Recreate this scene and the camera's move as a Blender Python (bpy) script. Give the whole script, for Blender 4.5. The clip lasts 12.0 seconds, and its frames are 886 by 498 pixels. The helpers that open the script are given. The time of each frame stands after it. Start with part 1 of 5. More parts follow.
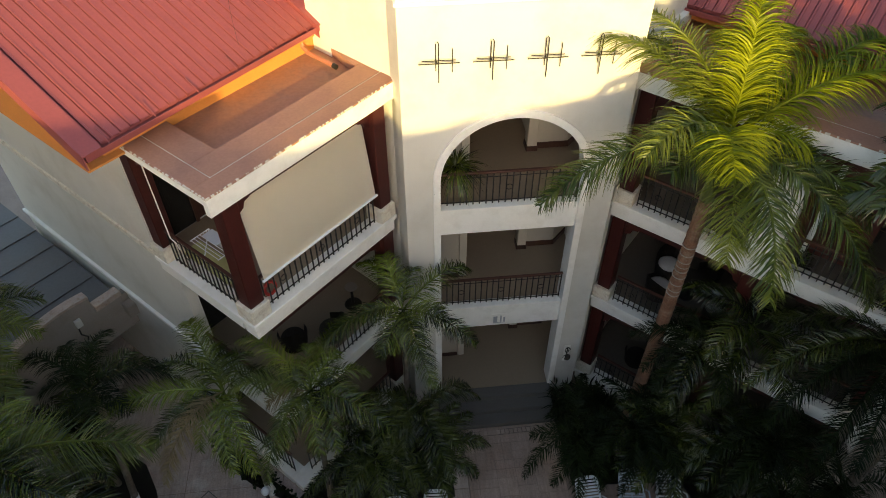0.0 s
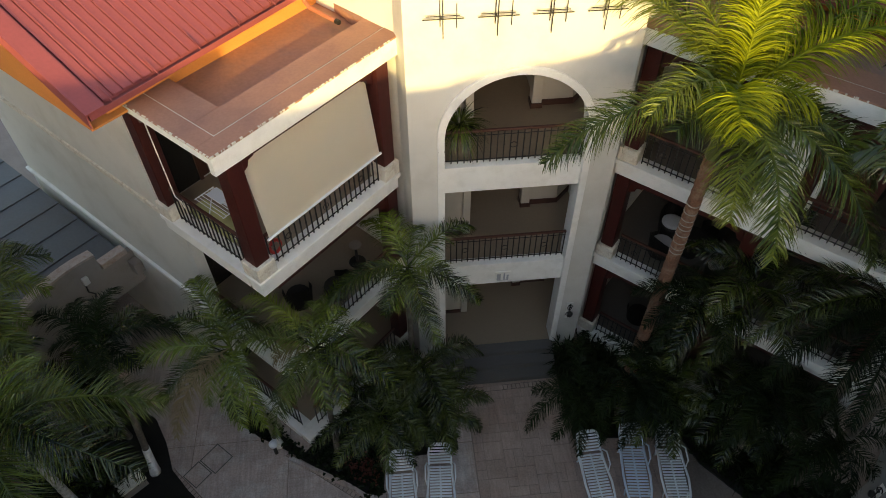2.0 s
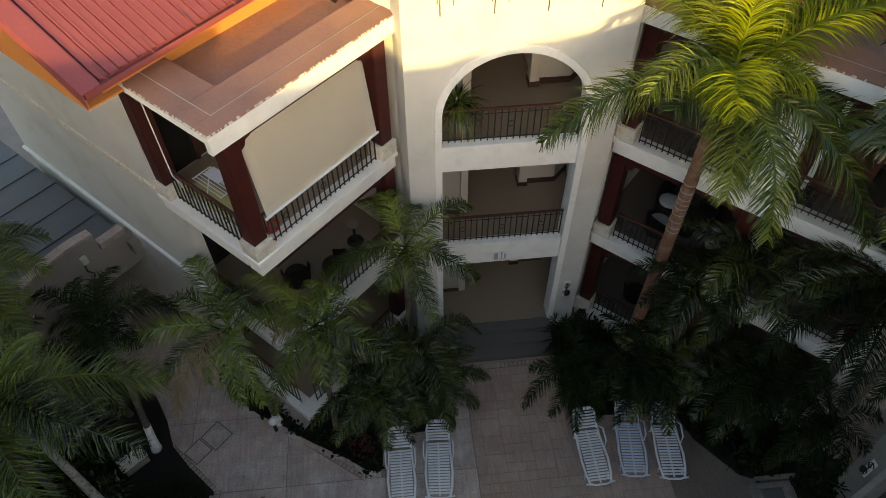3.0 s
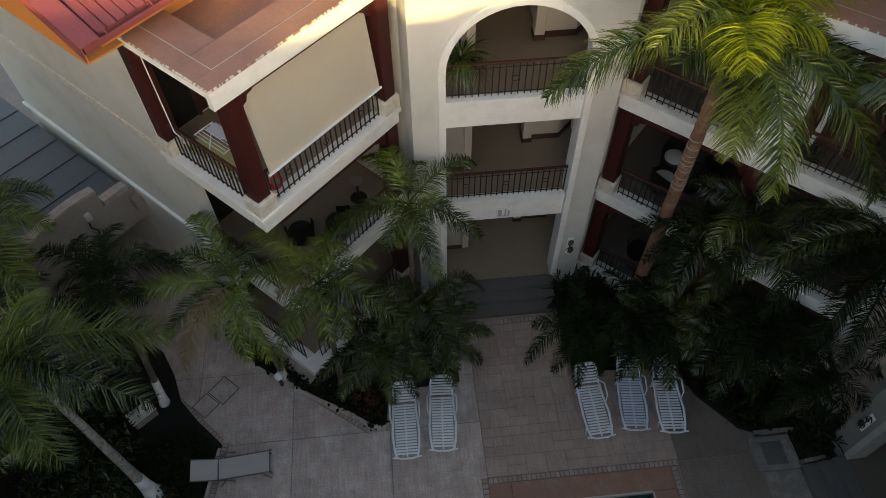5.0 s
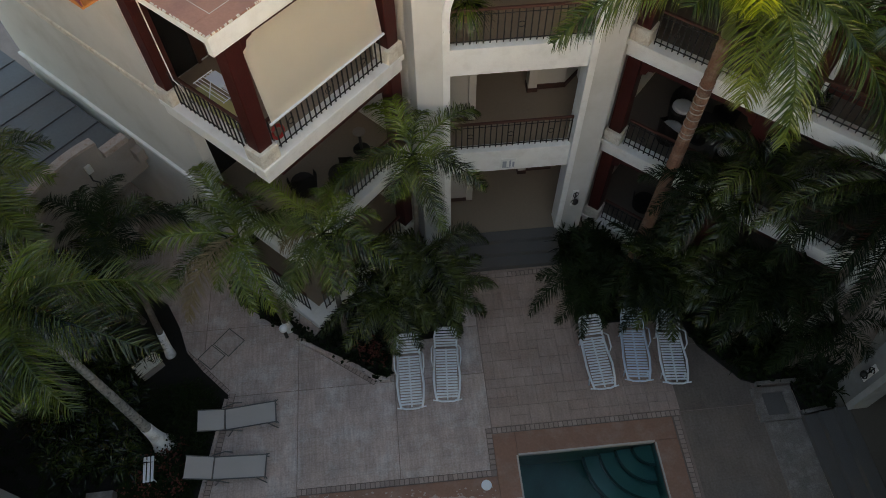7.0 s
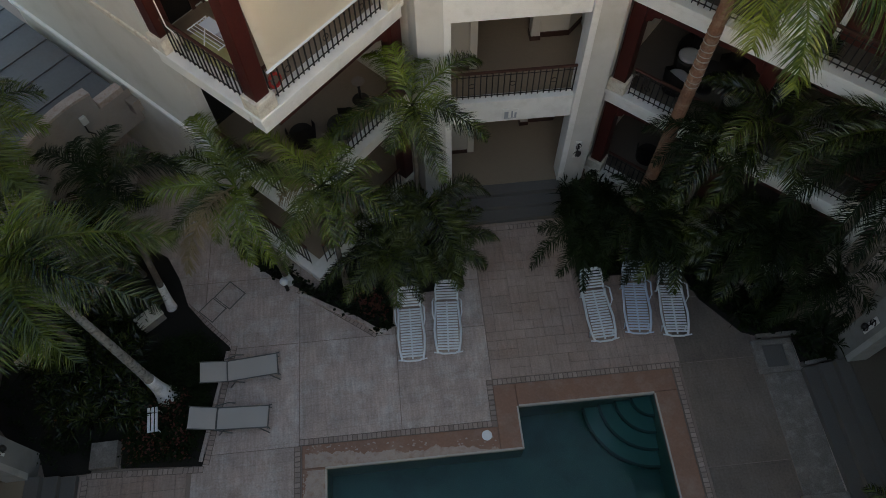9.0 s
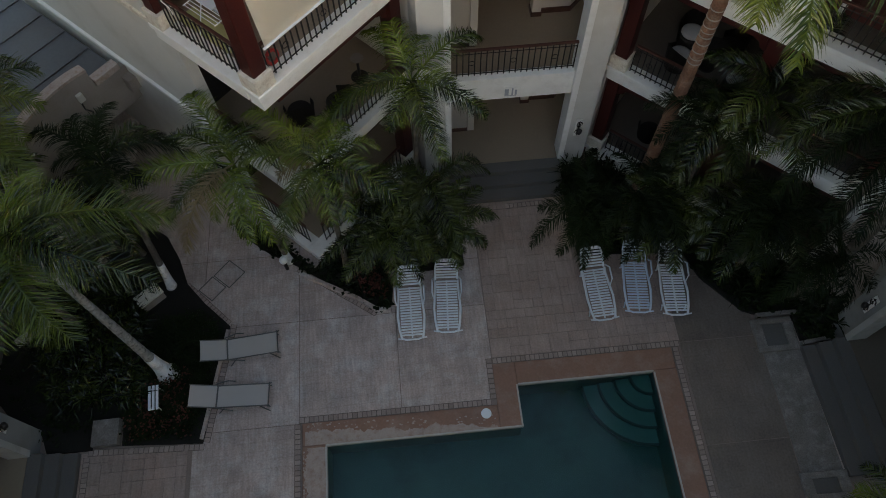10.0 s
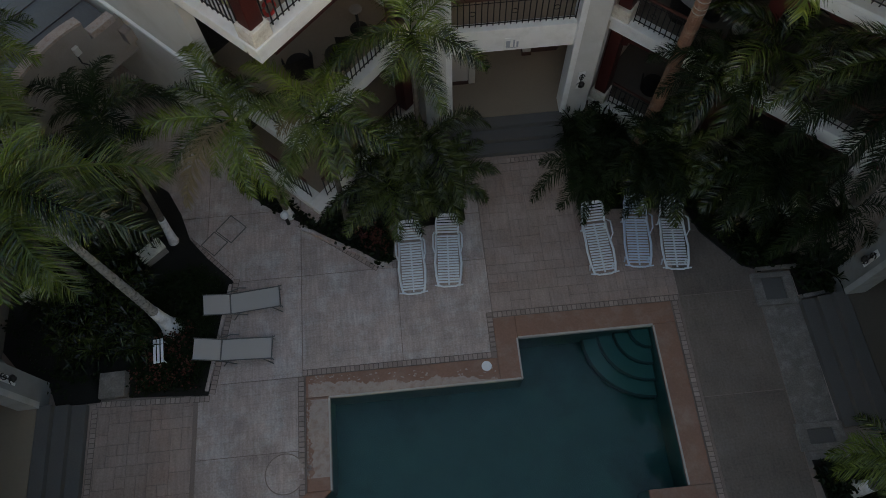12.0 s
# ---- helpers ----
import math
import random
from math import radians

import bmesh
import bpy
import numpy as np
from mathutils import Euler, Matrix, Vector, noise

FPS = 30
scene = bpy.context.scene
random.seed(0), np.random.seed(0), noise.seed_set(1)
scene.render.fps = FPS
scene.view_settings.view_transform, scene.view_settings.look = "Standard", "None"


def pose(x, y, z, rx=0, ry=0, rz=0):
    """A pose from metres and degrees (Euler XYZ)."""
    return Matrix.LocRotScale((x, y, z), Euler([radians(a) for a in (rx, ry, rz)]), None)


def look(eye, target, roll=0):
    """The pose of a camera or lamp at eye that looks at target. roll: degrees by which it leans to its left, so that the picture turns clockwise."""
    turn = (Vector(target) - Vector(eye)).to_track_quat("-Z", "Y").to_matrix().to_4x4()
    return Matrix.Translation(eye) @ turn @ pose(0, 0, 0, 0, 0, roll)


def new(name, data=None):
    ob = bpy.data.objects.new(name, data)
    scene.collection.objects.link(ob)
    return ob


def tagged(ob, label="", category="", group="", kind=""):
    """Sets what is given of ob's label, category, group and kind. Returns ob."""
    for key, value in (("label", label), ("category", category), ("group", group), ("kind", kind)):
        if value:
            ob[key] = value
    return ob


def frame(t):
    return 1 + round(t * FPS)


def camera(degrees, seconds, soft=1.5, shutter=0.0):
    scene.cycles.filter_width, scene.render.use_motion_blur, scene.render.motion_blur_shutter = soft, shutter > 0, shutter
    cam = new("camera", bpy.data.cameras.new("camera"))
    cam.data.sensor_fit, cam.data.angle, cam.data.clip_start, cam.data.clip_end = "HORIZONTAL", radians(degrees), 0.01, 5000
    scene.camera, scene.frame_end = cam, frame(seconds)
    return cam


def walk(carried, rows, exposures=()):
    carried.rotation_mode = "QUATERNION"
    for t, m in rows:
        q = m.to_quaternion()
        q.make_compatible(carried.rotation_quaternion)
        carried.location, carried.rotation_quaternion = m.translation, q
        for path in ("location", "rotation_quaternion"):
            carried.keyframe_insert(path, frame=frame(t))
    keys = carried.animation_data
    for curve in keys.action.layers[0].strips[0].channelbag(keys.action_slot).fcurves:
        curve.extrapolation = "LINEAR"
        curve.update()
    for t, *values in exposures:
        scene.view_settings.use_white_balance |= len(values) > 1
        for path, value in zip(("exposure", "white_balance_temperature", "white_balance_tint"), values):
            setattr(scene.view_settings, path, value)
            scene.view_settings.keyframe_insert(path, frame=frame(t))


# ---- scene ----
cam = camera(64.75, 12.0, soft=0.9)
PATH = [
    (0, (0.140, 0.974, 17.020), (0.3124, 2.3807, 15.6084), -0.25),
    (0.5, (0.125, 0.969, 17.022), (0.2932, 2.3546, 15.5902), -0.27),
    (1, (0.103, 0.956, 17.036), (0.2678, 2.3208, 15.5830), -0.29),
    (1.5, (0.096, 0.947, 17.064), (0.2573, 2.2892, 15.5905), -0.31),
    (2, (0.109, 0.959, 17.068), (0.2627, 2.2781, 15.5730), -0.50),
    (2.5, (0.121, 0.938, 17.104), (0.2732, 2.2345, 15.5888), -0.46),
    (3, (0.127, 0.931, 17.114), (0.2791, 2.2040, 15.5785), -0.44),
    (5, (0.113, 0.919, 17.089), (0.2442, 2.0991, 15.4795), -0.81),
    (5.5, (0.109, 0.922, 17.063), (0.2358, 2.0780, 15.4362), -0.92),
    (6, (0.106, 0.904, 17.024), (0.2268, 2.0364, 15.3800), -1.07),
    (6.5, (0.091, 0.900, 16.975), (0.2063, 2.0058, 15.3130), -1.14),
    (7, (0.084, 0.893, 16.934), (0.1936, 1.9732, 15.2539), -1.33),
    (9, (0.103, 0.898, 16.783), (0.1940, 1.8705, 15.0375), -1.74),
    (9.5, (0.118, 0.899, 16.757), (0.2054, 1.8467, 14.9983), -1.84),
    (10, (0.134, 0.905, 16.728), (0.2157, 1.8263, 14.9549), -1.95),
    (10.5, (0.149, 0.917, 16.688), (0.2245, 1.8107, 14.9008), -2.21),
    (11, (0.157, 0.873, 16.748), (0.2284, 1.7390, 14.9467), -2.37),
    (11.5, (0.170, 0.825, 16.838), (0.2359, 1.6630, 15.0227), -2.53),
    (12, (0.194, 0.863, 16.738), (0.2517, 1.6724, 14.9101), -2.93),
]
EXPOSURES = [(0.0, 1.75, 7400, 11), (7.0, 1.75, 7400, 11), (12.0, 1.65, 7300, 11)]
walk(cam, [(t, look(eye, target, roll)) for t, eye, target, roll in PATH], EXPOSURES)

# ---- light ----
SUN_AZ, SUN_EL = -2.0, 10.0          # degrees east of south, above the horizon
world = bpy.data.worlds.new("evening_sky")
scene.world = world
world.use_nodes = True
wn = world.node_tree.nodes
sky = wn.new("ShaderNodeTexSky")
sky.sky_type, sky.sun_disc = "NISHITA", False
sky.sun_elevation, sky.sun_rotation = radians(SUN_EL), radians(180 - SUN_AZ)
sky.air_density, sky.dust_density = 1.0, 1.5
world.node_tree.links.new(sky.outputs[0], wn["Background"].inputs[0])
wn["Background"].inputs[1].default_value = 0.15
sun_data = bpy.data.lights.new("sun", "SUN")
sun_data.energy, sun_data.angle, sun_data.color = 2.1, radians(0.6), (1.0, 0.80, 0.31)
sun = new("sun", sun_data)
sd = Vector((math.sin(radians(SUN_AZ)) * math.cos(radians(SUN_EL)), -math.cos(radians(SUN_AZ)) * math.cos(radians(SUN_EL)), math.sin(radians(SUN_EL))))
sun.matrix_world = look(sd * 60, (0, 0, 0))

# ---- materials ----
def material(name, col, rough=0.7, metal=0.0, vary=0.12, scale=3.0, fine=40.0, bump=0.15, stain=None, stain_amt=0.0, stain_scale=1.0, rand=0.0, spec=0.4, stamp=None, worn=0.24, streak=0.0):
    """A procedural surface: two scales of variation, optional stains and per-object variation."""
    m = bpy.data.materials.new(name)
    m.use_nodes = True
    nt = m.node_tree
    n, l = nt.nodes, nt.links
    b = n["Principled BSDF"]
    b.inputs["Roughness"].default_value, b.inputs["Metallic"].default_value = rough, metal
    b.inputs["Specular IOR Level"].default_value = spec
    tc = n.new("ShaderNodeTexCoord")
    big, small = n.new("ShaderNodeTexNoise"), n.new("ShaderNodeTexNoise")
    big.inputs["Scale"].default_value, big.inputs["Detail"].default_value = scale, 6
    small.inputs["Scale"].default_value, small.inputs["Detail"].default_value = fine, 4
    geo = n.new("ShaderNodeNewGeometry")
    l.new(geo.outputs["Position"], big.inputs["Vector"]), l.new(geo.outputs["Position"], small.inputs["Vector"])
    add = n.new("ShaderNodeMath")
    add.operation = "ADD"
    l.new(big.outputs["Fac"], add.inputs[0]), l.new(small.outputs["Fac"], add.inputs[1])
    val = n.new("ShaderNodeMapRange")
    val.inputs["From Min"].default_value, val.inputs["From Max"].default_value = 0.6, 1.4
    val.inputs["To Min"].default_value, val.inputs["To Max"].default_value = 1 - vary, 1 + vary
    l.new(add.outputs[0], val.inputs["Value"])
    out = val.outputs[0]
    if rand:
        info = n.new("ShaderNodeObjectInfo")
        r = n.new("ShaderNodeMapRange")
        r.inputs["To Min"].default_value, r.inputs["To Max"].default_value = 1 - rand, 1 + rand
        l.new(info.outputs["Random"], r.inputs["Value"])
        mu = n.new("ShaderNodeMath")
        mu.operation = "MULTIPLY"
        l.new(out, mu.inputs[0]), l.new(r.outputs[0], mu.inputs[1])
        out = mu.outputs[0]
    if streak:
        # broom marks and run-off streaks along y
        mp, sn = n.new("ShaderNodeMapping"), n.new("ShaderNodeTexNoise")
        mp.inputs["Scale"].default_value = (9.0, 1.1, 1.0)
        sn.inputs["Scale"].default_value, sn.inputs["Detail"].default_value = 1.6, 5
        l.new(geo.outputs["Position"], mp.inputs["Vector"])
        l.new(mp.outputs[0], sn.inputs["Vector"])
        sr, sm = n.new("ShaderNodeMapRange"), n.new("ShaderNodeMath")
        sr.inputs["From Min"].default_value, sr.inputs["From Max"].default_value = 0.3, 0.7
        sr.inputs["To Min"].default_value, sr.inputs["To Max"].default_value = 1 - streak, 1 + streak
        sm.operation = "MULTIPLY"
        l.new(sn.outputs["Fac"], sr.inputs["Value"])
        l.new(out, sm.inputs[0]), l.new(sr.outputs[0], sm.inputs[1])
        out = sm.outputs[0]
    hsv = n.new("ShaderNodeHueSaturation")
    l.new(out, hsv.inputs["Value"])
    if stain:
        st = n.new("ShaderNodeTexNoise")
        st.inputs["Scale"].default_value, st.inputs["Detail"].default_value, st.inputs["Roughness"].default_value = stain_scale, 8, 0.65
        l.new(geo.outputs["Position"], st.inputs["Vector"])
        ramp = n.new("ShaderNodeMapRange")
        ramp.inputs["From Min"].default_value, ramp.inputs["From Max"].default_value = 0.48, 0.68
        ramp.inputs["To Max"].default_value = stain_amt
        l.new(st.outputs["Fac"], ramp.inputs["Value"])
        mix = n.new("ShaderNodeMix")
        mix.data_type = "RGBA"
        mix.inputs["A"].default_value, mix.inputs["B"].default_value = (*col, 1), (*stain, 1)
        l.new(ramp.outputs[0], mix.inputs["Factor"])
        l.new(mix.outputs["Result"], hsv.inputs["Color"])
    else:
        hsv.inputs["Color"].default_value = (*col, 1)
    l.new(hsv.outputs[0], b.inputs["Base Color"])
    height = add.outputs[0]
    if stamp:
        # shallow stamped joints, worn away in places
        br = n.new("ShaderNodeTexBrick")
        br.inputs["Scale"].default_value = 1.0
        br.inputs["Brick Width"].default_value, br.inputs["Row Height"].default_value = stamp
        br.inputs["Mortar Size"].default_value, br.inputs["Mortar Smooth"].default_value = 0.012, 0.6
        br.inputs["Color1"].default_value, br.inputs["Color2"].default_value, br.inputs["Mortar"].default_value = (1, 1, 1, 1), (0.86, 0.86, 0.86, 1), (0.45, 0.45, 0.45, 1)
        wob = n.new("ShaderNodeVectorMath")
        wob.operation = "MULTIPLY_ADD"
        l.new(small.outputs["Color"], wob.inputs[0])
        wob.inputs[1].default_value = (0.05, 0.05, 0.05)
        l.new(geo.outputs["Position"], wob.inputs[2])
        l.new(wob.outputs[0], br.inputs["Vector"])
        wear = n.new("ShaderNodeMix")
        wear.data_type = "RGBA"
        wear.inputs["B"].default_value = (1, 1, 1, 1)
        l.new(big.outputs["Fac"], wear.inputs["Factor"])
        l.new(br.outputs["Color"], wear.inputs["A"])
        mul = n.new("ShaderNodeMix")
        mul.data_type, mul.blend_type = "RGBA", "MULTIPLY"
        mul.inputs["Factor"].default_value = worn
        src = hsv.inputs["Color"].links[0].from_socket if hsv.inputs["Color"].links else None
        if src:
            l.new(src, mul.inputs["A"])
        else:
            mul.inputs["A"].default_value = (*col, 1)
        l.new(wear.outputs["Result"], mul.inputs["B"])
        l.new(mul.outputs["Result"], hsv.inputs["Color"])
    if bump:
        bp = n.new("ShaderNodeBump")
        bp.inputs["Strength"].default_value, bp.inputs["Distance"].default_value = bump, 0.02
        l.new(height, bp.inputs["Height"])
        l.new(bp.outputs[0], b.inputs["Normal"])
    rr = n.new("ShaderNodeMapRange")
    rr.inputs["To Min"].default_value, rr.inputs["To Max"].default_value = max(0.02, rough - 0.12), min(1, rough + 0.12)
    l.new(big.outputs["Fac"], rr.inputs["Value"])
    l.new(rr.outputs[0], b.inputs["Roughness"])
    return m


def leaf_material(name, col, tip, glow=0.35, rough=0.45, spec=0.45):
    """Leaf: glossy green with light passing through, drier towards some leaflets."""
    m = bpy.data.materials.new(name)
    m.use_nodes = True
    n, l = m.node_tree.nodes, m.node_tree.links
    b = n["Principled BSDF"]
    b.inputs["Roughness"].default_value, b.inputs["Specular IOR Level"].default_value = rough, spec
    geo, info = n.new("ShaderNodeNewGeometry"), n.new("ShaderNodeObjectInfo")
    noi = n.new("ShaderNodeTexNoise")
    noi.inputs["Scale"].default_value = 1.3
    l.new(geo.outputs["Position"], noi.inputs["Vector"])
    s = n.new("ShaderNodeMath")
    s.operation = "MULTIPLY_ADD"
    l.new(geo.outputs["Random Per Island"], s.inputs[0])
    s.inputs[1].default_value = 0.5
    l.new(noi.outputs["Fac"], s.inputs[2])
    s2 = n.new("ShaderNodeMath")
    s2.operation = "MULTIPLY_ADD"
    l.new(info.outputs["Random"], s2.inputs[0])
    s2.inputs[1].default_value = 0.5
    l.new(s.outputs[0], s2.inputs[2])
    mr = n.new("ShaderNodeMapRange")
    mr.inputs["From Min"].default_value, mr.inputs["From Max"].default_value = 0.62, 1.35
    l.new(s2.outputs[0], mr.inputs["Value"])
    mix = n.new("ShaderNodeMix")
    mix.data_type = "RGBA"
    mix.inputs["A"].default_value, mix.inputs["B"].default_value = (*col, 1), (*tip, 1)
    l.new(mr.outputs[0], mix.inputs["Factor"])
    l.new(mix.outputs["Result"], b.inputs["Base Color"])
    tr = n.new("ShaderNodeBsdfTranslucent")
    l.new(mix.outputs["Result"], tr.inputs["Color"])
    ms = n.new("ShaderNodeMixShader")
    ms.inputs[0].default_value = glow
    l.new(b.outputs[0], ms.inputs[1]), l.new(tr.outputs[0], ms.inputs[2])
    l.new(ms.outputs[0], n["Material Output"].inputs["Surface"])
    return m


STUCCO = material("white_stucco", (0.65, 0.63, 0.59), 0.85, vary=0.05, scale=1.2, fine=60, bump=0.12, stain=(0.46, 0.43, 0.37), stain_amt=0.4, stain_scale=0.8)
# white stucco and trim greyed for the shade on the side blocks
SHADE_STUCCO = material("shade_grey_stucco", (0.30, 0.295, 0.285), 0.88, vary=0.10, scale=1.2, fine=60, bump=0.15, stain=(0.20, 0.19, 0.17), stain_amt=0.6, stain_scale=0.9)
SHADE_TRIM = material("shade_grey_trim", (0.46, 0.45, 0.43), 0.8, vary=0.10, scale=2, fine=50, bump=0.12, stain=(0.30, 0.28, 0.25), stain_amt=0.5, stain_scale=2.5)
TRIM = material("white_trim", (0.87, 0.855, 0.82), 0.75, vary=0.05, scale=2, fine=50, bump=0.12, stain=(0.55, 0.52, 0.46), stain_amt=0.3, stain_scale=2.5)
WORN = material("worn_white_edge", (0.72, 0.67, 0.58), 0.85, vary=0.15, scale=5, fine=40, bump=0.3, stain=(0.50, 0.40, 0.31), stain_amt=0.7, stain_scale=9)
ROOF = material("red_sheet_roof", (0.262, 0.060, 0.063), 0.5, vary=0.10, scale=0.7, fine=18, bump=0.03, stain=(0.215, 0.052, 0.055), stain_amt=0.6, stain_scale=0.5, spec=0.5)
REDWOOD = material("redbrown_screen", (0.085, 0.022, 0.017), 0.5, vary=0.3, scale=3, fine=30, bump=0.15)
GATEPAINT = material("dull_pinkish_render", (0.33, 0.285, 0.255), 0.9, vary=0.12, scale=1.5, fine=40, bump=0.2, stain=(0.24, 0.20, 0.17), stain_amt=0.6, stain_scale=1.5)
ORANGE = material("orange_paint", (0.62, 0.24, 0.06), 0.7, vary=0.1, scale=2, fine=30, bump=0.1)
TERRA = material("terracotta_paint", (0.37, 0.18, 0.12), 0.6, vary=0.14, scale=1.6, fine=22, bump=0.15, stain=(0.28, 0.13, 0.10), stain_amt=0.7, stain_scale=1.2)
TERRA_WET = material("terracotta_ponded", (0.33, 0.155, 0.10), 0.42, vary=0.2, scale=1.1, fine=14, bump=0.08, stain=(0.21, 0.13, 0.12), stain_amt=0.85, stain_scale=0.9)
WOOD = material("dark_red_wood", (0.055, 0.011, 0.009), 0.45, vary=0.25, scale=4, fine=30, bump=0.15)
BLIND = material("beige_blind_cloth", (0.90, 0.81, 0.67), 0.9, vary=0.04, scale=0.8, fine=200, bump=0.05)
IRON = material("dark_iron", (0.028, 0.024, 0.022), 0.5, metal=0.3, vary=0.2, bump=0.1)
HANDRAIL = material("brown_handrail", (0.085, 0.032, 0.023), 0.5, vary=0.2, bump=0.1)
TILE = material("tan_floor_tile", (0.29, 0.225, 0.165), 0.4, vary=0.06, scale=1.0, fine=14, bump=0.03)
# tan tile darkened to stand for shade on deep balcony and landing floors
SHADE_TILE = material("shade_dark_tile", (0.13, 0.108, 0.088), 0.55, vary=0.12, scale=1.0, fine=20, bump=0.05)
PLASTER_IN = material("interior_plaster", (0.50, 0.46, 0.40), 0.85, vary=0.04, scale=1.0, fine=40, bump=0.05)
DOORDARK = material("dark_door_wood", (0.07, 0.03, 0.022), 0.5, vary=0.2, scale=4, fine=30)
GLASSDARK = material("dark_window_glass", (0.015, 0.016, 0.018), 0.12, vary=0.1, bump=0.0, spec=0.6)
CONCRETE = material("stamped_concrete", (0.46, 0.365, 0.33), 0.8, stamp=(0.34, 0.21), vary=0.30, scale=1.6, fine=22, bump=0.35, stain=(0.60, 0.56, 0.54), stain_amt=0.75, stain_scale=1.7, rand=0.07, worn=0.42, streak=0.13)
# east deck slabs: the shade on that side is put into this darker colour
SHADE_CONCRETE = material("shade_darkened_concrete", (0.188, 0.149, 0.127), 0.7, stamp=(0.9, 0.45), vary=0.30, scale=0.9, fine=20, bump=0.3, stain=(0.205, 0.170, 0.152), stain_amt=0.6, stain_scale=1.3, rand=0.07, streak=0.08)
ROUGHCAST = material("rough_mottled_cement", (0.205, 0.180, 0.162), 0.9, vary=0.35, scale=2.2, fine=30, bump=0.5, stain=(0.32, 0.295, 0.275), stain_amt=0.8, stain_scale=3.5, rand=0.08)
STONE = material("stamped_stone", (0.37, 0.278, 0.242), 0.8, vary=0.26, scale=1.4, fine=22, bump=0.4, stain=(0.40, 0.255, 0.205), stain_amt=0.5, stain_scale=1.3, rand=0.07, streak=0.12)
BRICKP = material("border_paver", (0.37, 0.285, 0.25), 0.85, vary=0.2, scale=3, fine=30, bump=0.3, rand=0.18)
JOINT = material("paving_joint", (0.265, 0.205, 0.177), 0.95, vary=0.2, scale=2, fine=40, bump=0.3)
BEDDING = material("dirty_joint_bed", (0.19, 0.148, 0.127), 0.95, vary=0.25, scale=3, fine=40, bump=0.3)
COPING = material("terracotta_coping", (0.30, 0.165, 0.12), 0.75, vary=0.14, scale=1.6, fine=20, bump=0.2, stain=(0.36, 0.26, 0.21), stain_amt=0.6, stain_scale=2.0)
COPEWORN = material("flaked_coping", (0.45, 0.36, 0.315), 0.85, vary=0.14, scale=4, fine=30, bump=0.3, stain=(0.34, 0.22, 0.17), stain_amt=0.8, stain_scale=9)
COPEDGE = material("pale_coping_edge", (0.50, 0.47, 0.43), 0.75, vary=0.12, scale=3, fine=30, bump=0.2)
GREY = material("grey_step", (0.125, 0.116, 0.110), 0.7, vary=0.12, scale=1.5, fine=30, bump=0.2)
DECKMETAL = material("bluegrey_sheet", (0.105, 0.103, 0.108), 0.6, metal=0.0, vary=0.12, scale=0.8, fine=14, bump=0.05, stain=(0.115, 0.095, 0.085), stain_amt=0.8, stain_scale=0.5)
SOIL = material("dark_soil", (0.013, 0.011, 0.009), 0.95, vary=0.4, scale=3, fine=30, bump=0.6)
# tan keeps bounce light low off the added closing walls
EARTH = material("tan_render", (0.20, 0.165, 0.13), 0.95, vary=0.3, scale=0.2, fine=6, bump=0.2)
POOLTILE = material("pool_tile", (0.036, 0.128, 0.118), 0.35, vary=0.2, scale=1.2, fine=45, bump=0.1, stain=(0.016, 0.058, 0.056), stain_amt=0.75, stain_scale=0.4)
POOLSTEP = material("pool_step_tile", (0.06, 0.19, 0.185), 0.35, vary=0.12, scale=2, fine=45, bump=0.1)
POOLEDGE = material("pool_step_edge", (0.015, 0.055, 0.055), 0.35, vary=0.12)
PLASTIC = material("white_resin", (0.85, 0.87, 0.90), 0.4, vary=0.04, scale=3, fine=40, bump=0.03)
PLASTIC_OLD = material("bluish_white_resin", (0.66, 0.73, 0.84), 0.4, vary=0.04, scale=3, fine=40, bump=0.03)
SLING = material("taupe_sling", (0.46, 0.425, 0.40), 0.85, vary=0.05, scale=2, fine=150, bump=0.05)
ALU = material("grey_aluminium", (0.16, 0.155, 0.15), 0.4, metal=0.5, vary=0.08)
TRUNK = material("ringed_palm_trunk", (0.10, 0.082, 0.066), 0.9, vary=0.3, scale=2, fine=26, bump=0.5, stain=(0.24, 0.21, 0.18), stain_amt=0.7, stain_scale=5)
TRUNK_PALE = material("speckled_palm_trunk", (0.33, 0.31, 0.275), 0.9, vary=0.4, scale=6, fine=26, bump=0.6, stain=(0.045, 0.038, 0.03), stain_amt=1.0, stain_scale=13)
TRUNK_RED = material("brown_palm_trunk", (0.19, 0.095, 0.060), 0.8, vary=0.35, scale=3, fine=24, bump=0.5, stain=(0.30, 0.22, 0.165), stain_amt=0.7, stain_scale=4)
LIME = material("whitewash", (0.80, 0.80, 0.80), 0.9, vary=0.12, scale=5, fine=30, bump=0.3, stain=(0.36, 0.34, 0.31), stain_amt=0.6, stain_scale=6)
SHAFT = material("palm_crownshaft", (0.09, 0.10, 0.03), 0.5, vary=0.25, scale=3, fine=20)
# LEAF_SUN is yellowed for sunlight; LEAF_MID and LEAF_DARK are darkened for shade
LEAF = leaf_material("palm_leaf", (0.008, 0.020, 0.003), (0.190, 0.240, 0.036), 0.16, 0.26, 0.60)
LEAF_SUN = leaf_material("sunlit_yellow_palm_leaf", (0.05, 0.088, 0.006), (0.33, 0.355, 0.018), 0.42, 0.45, 0.2)
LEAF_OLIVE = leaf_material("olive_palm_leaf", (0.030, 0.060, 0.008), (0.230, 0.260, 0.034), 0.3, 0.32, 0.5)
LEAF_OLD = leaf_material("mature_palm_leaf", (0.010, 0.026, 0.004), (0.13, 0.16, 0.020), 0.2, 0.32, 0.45)
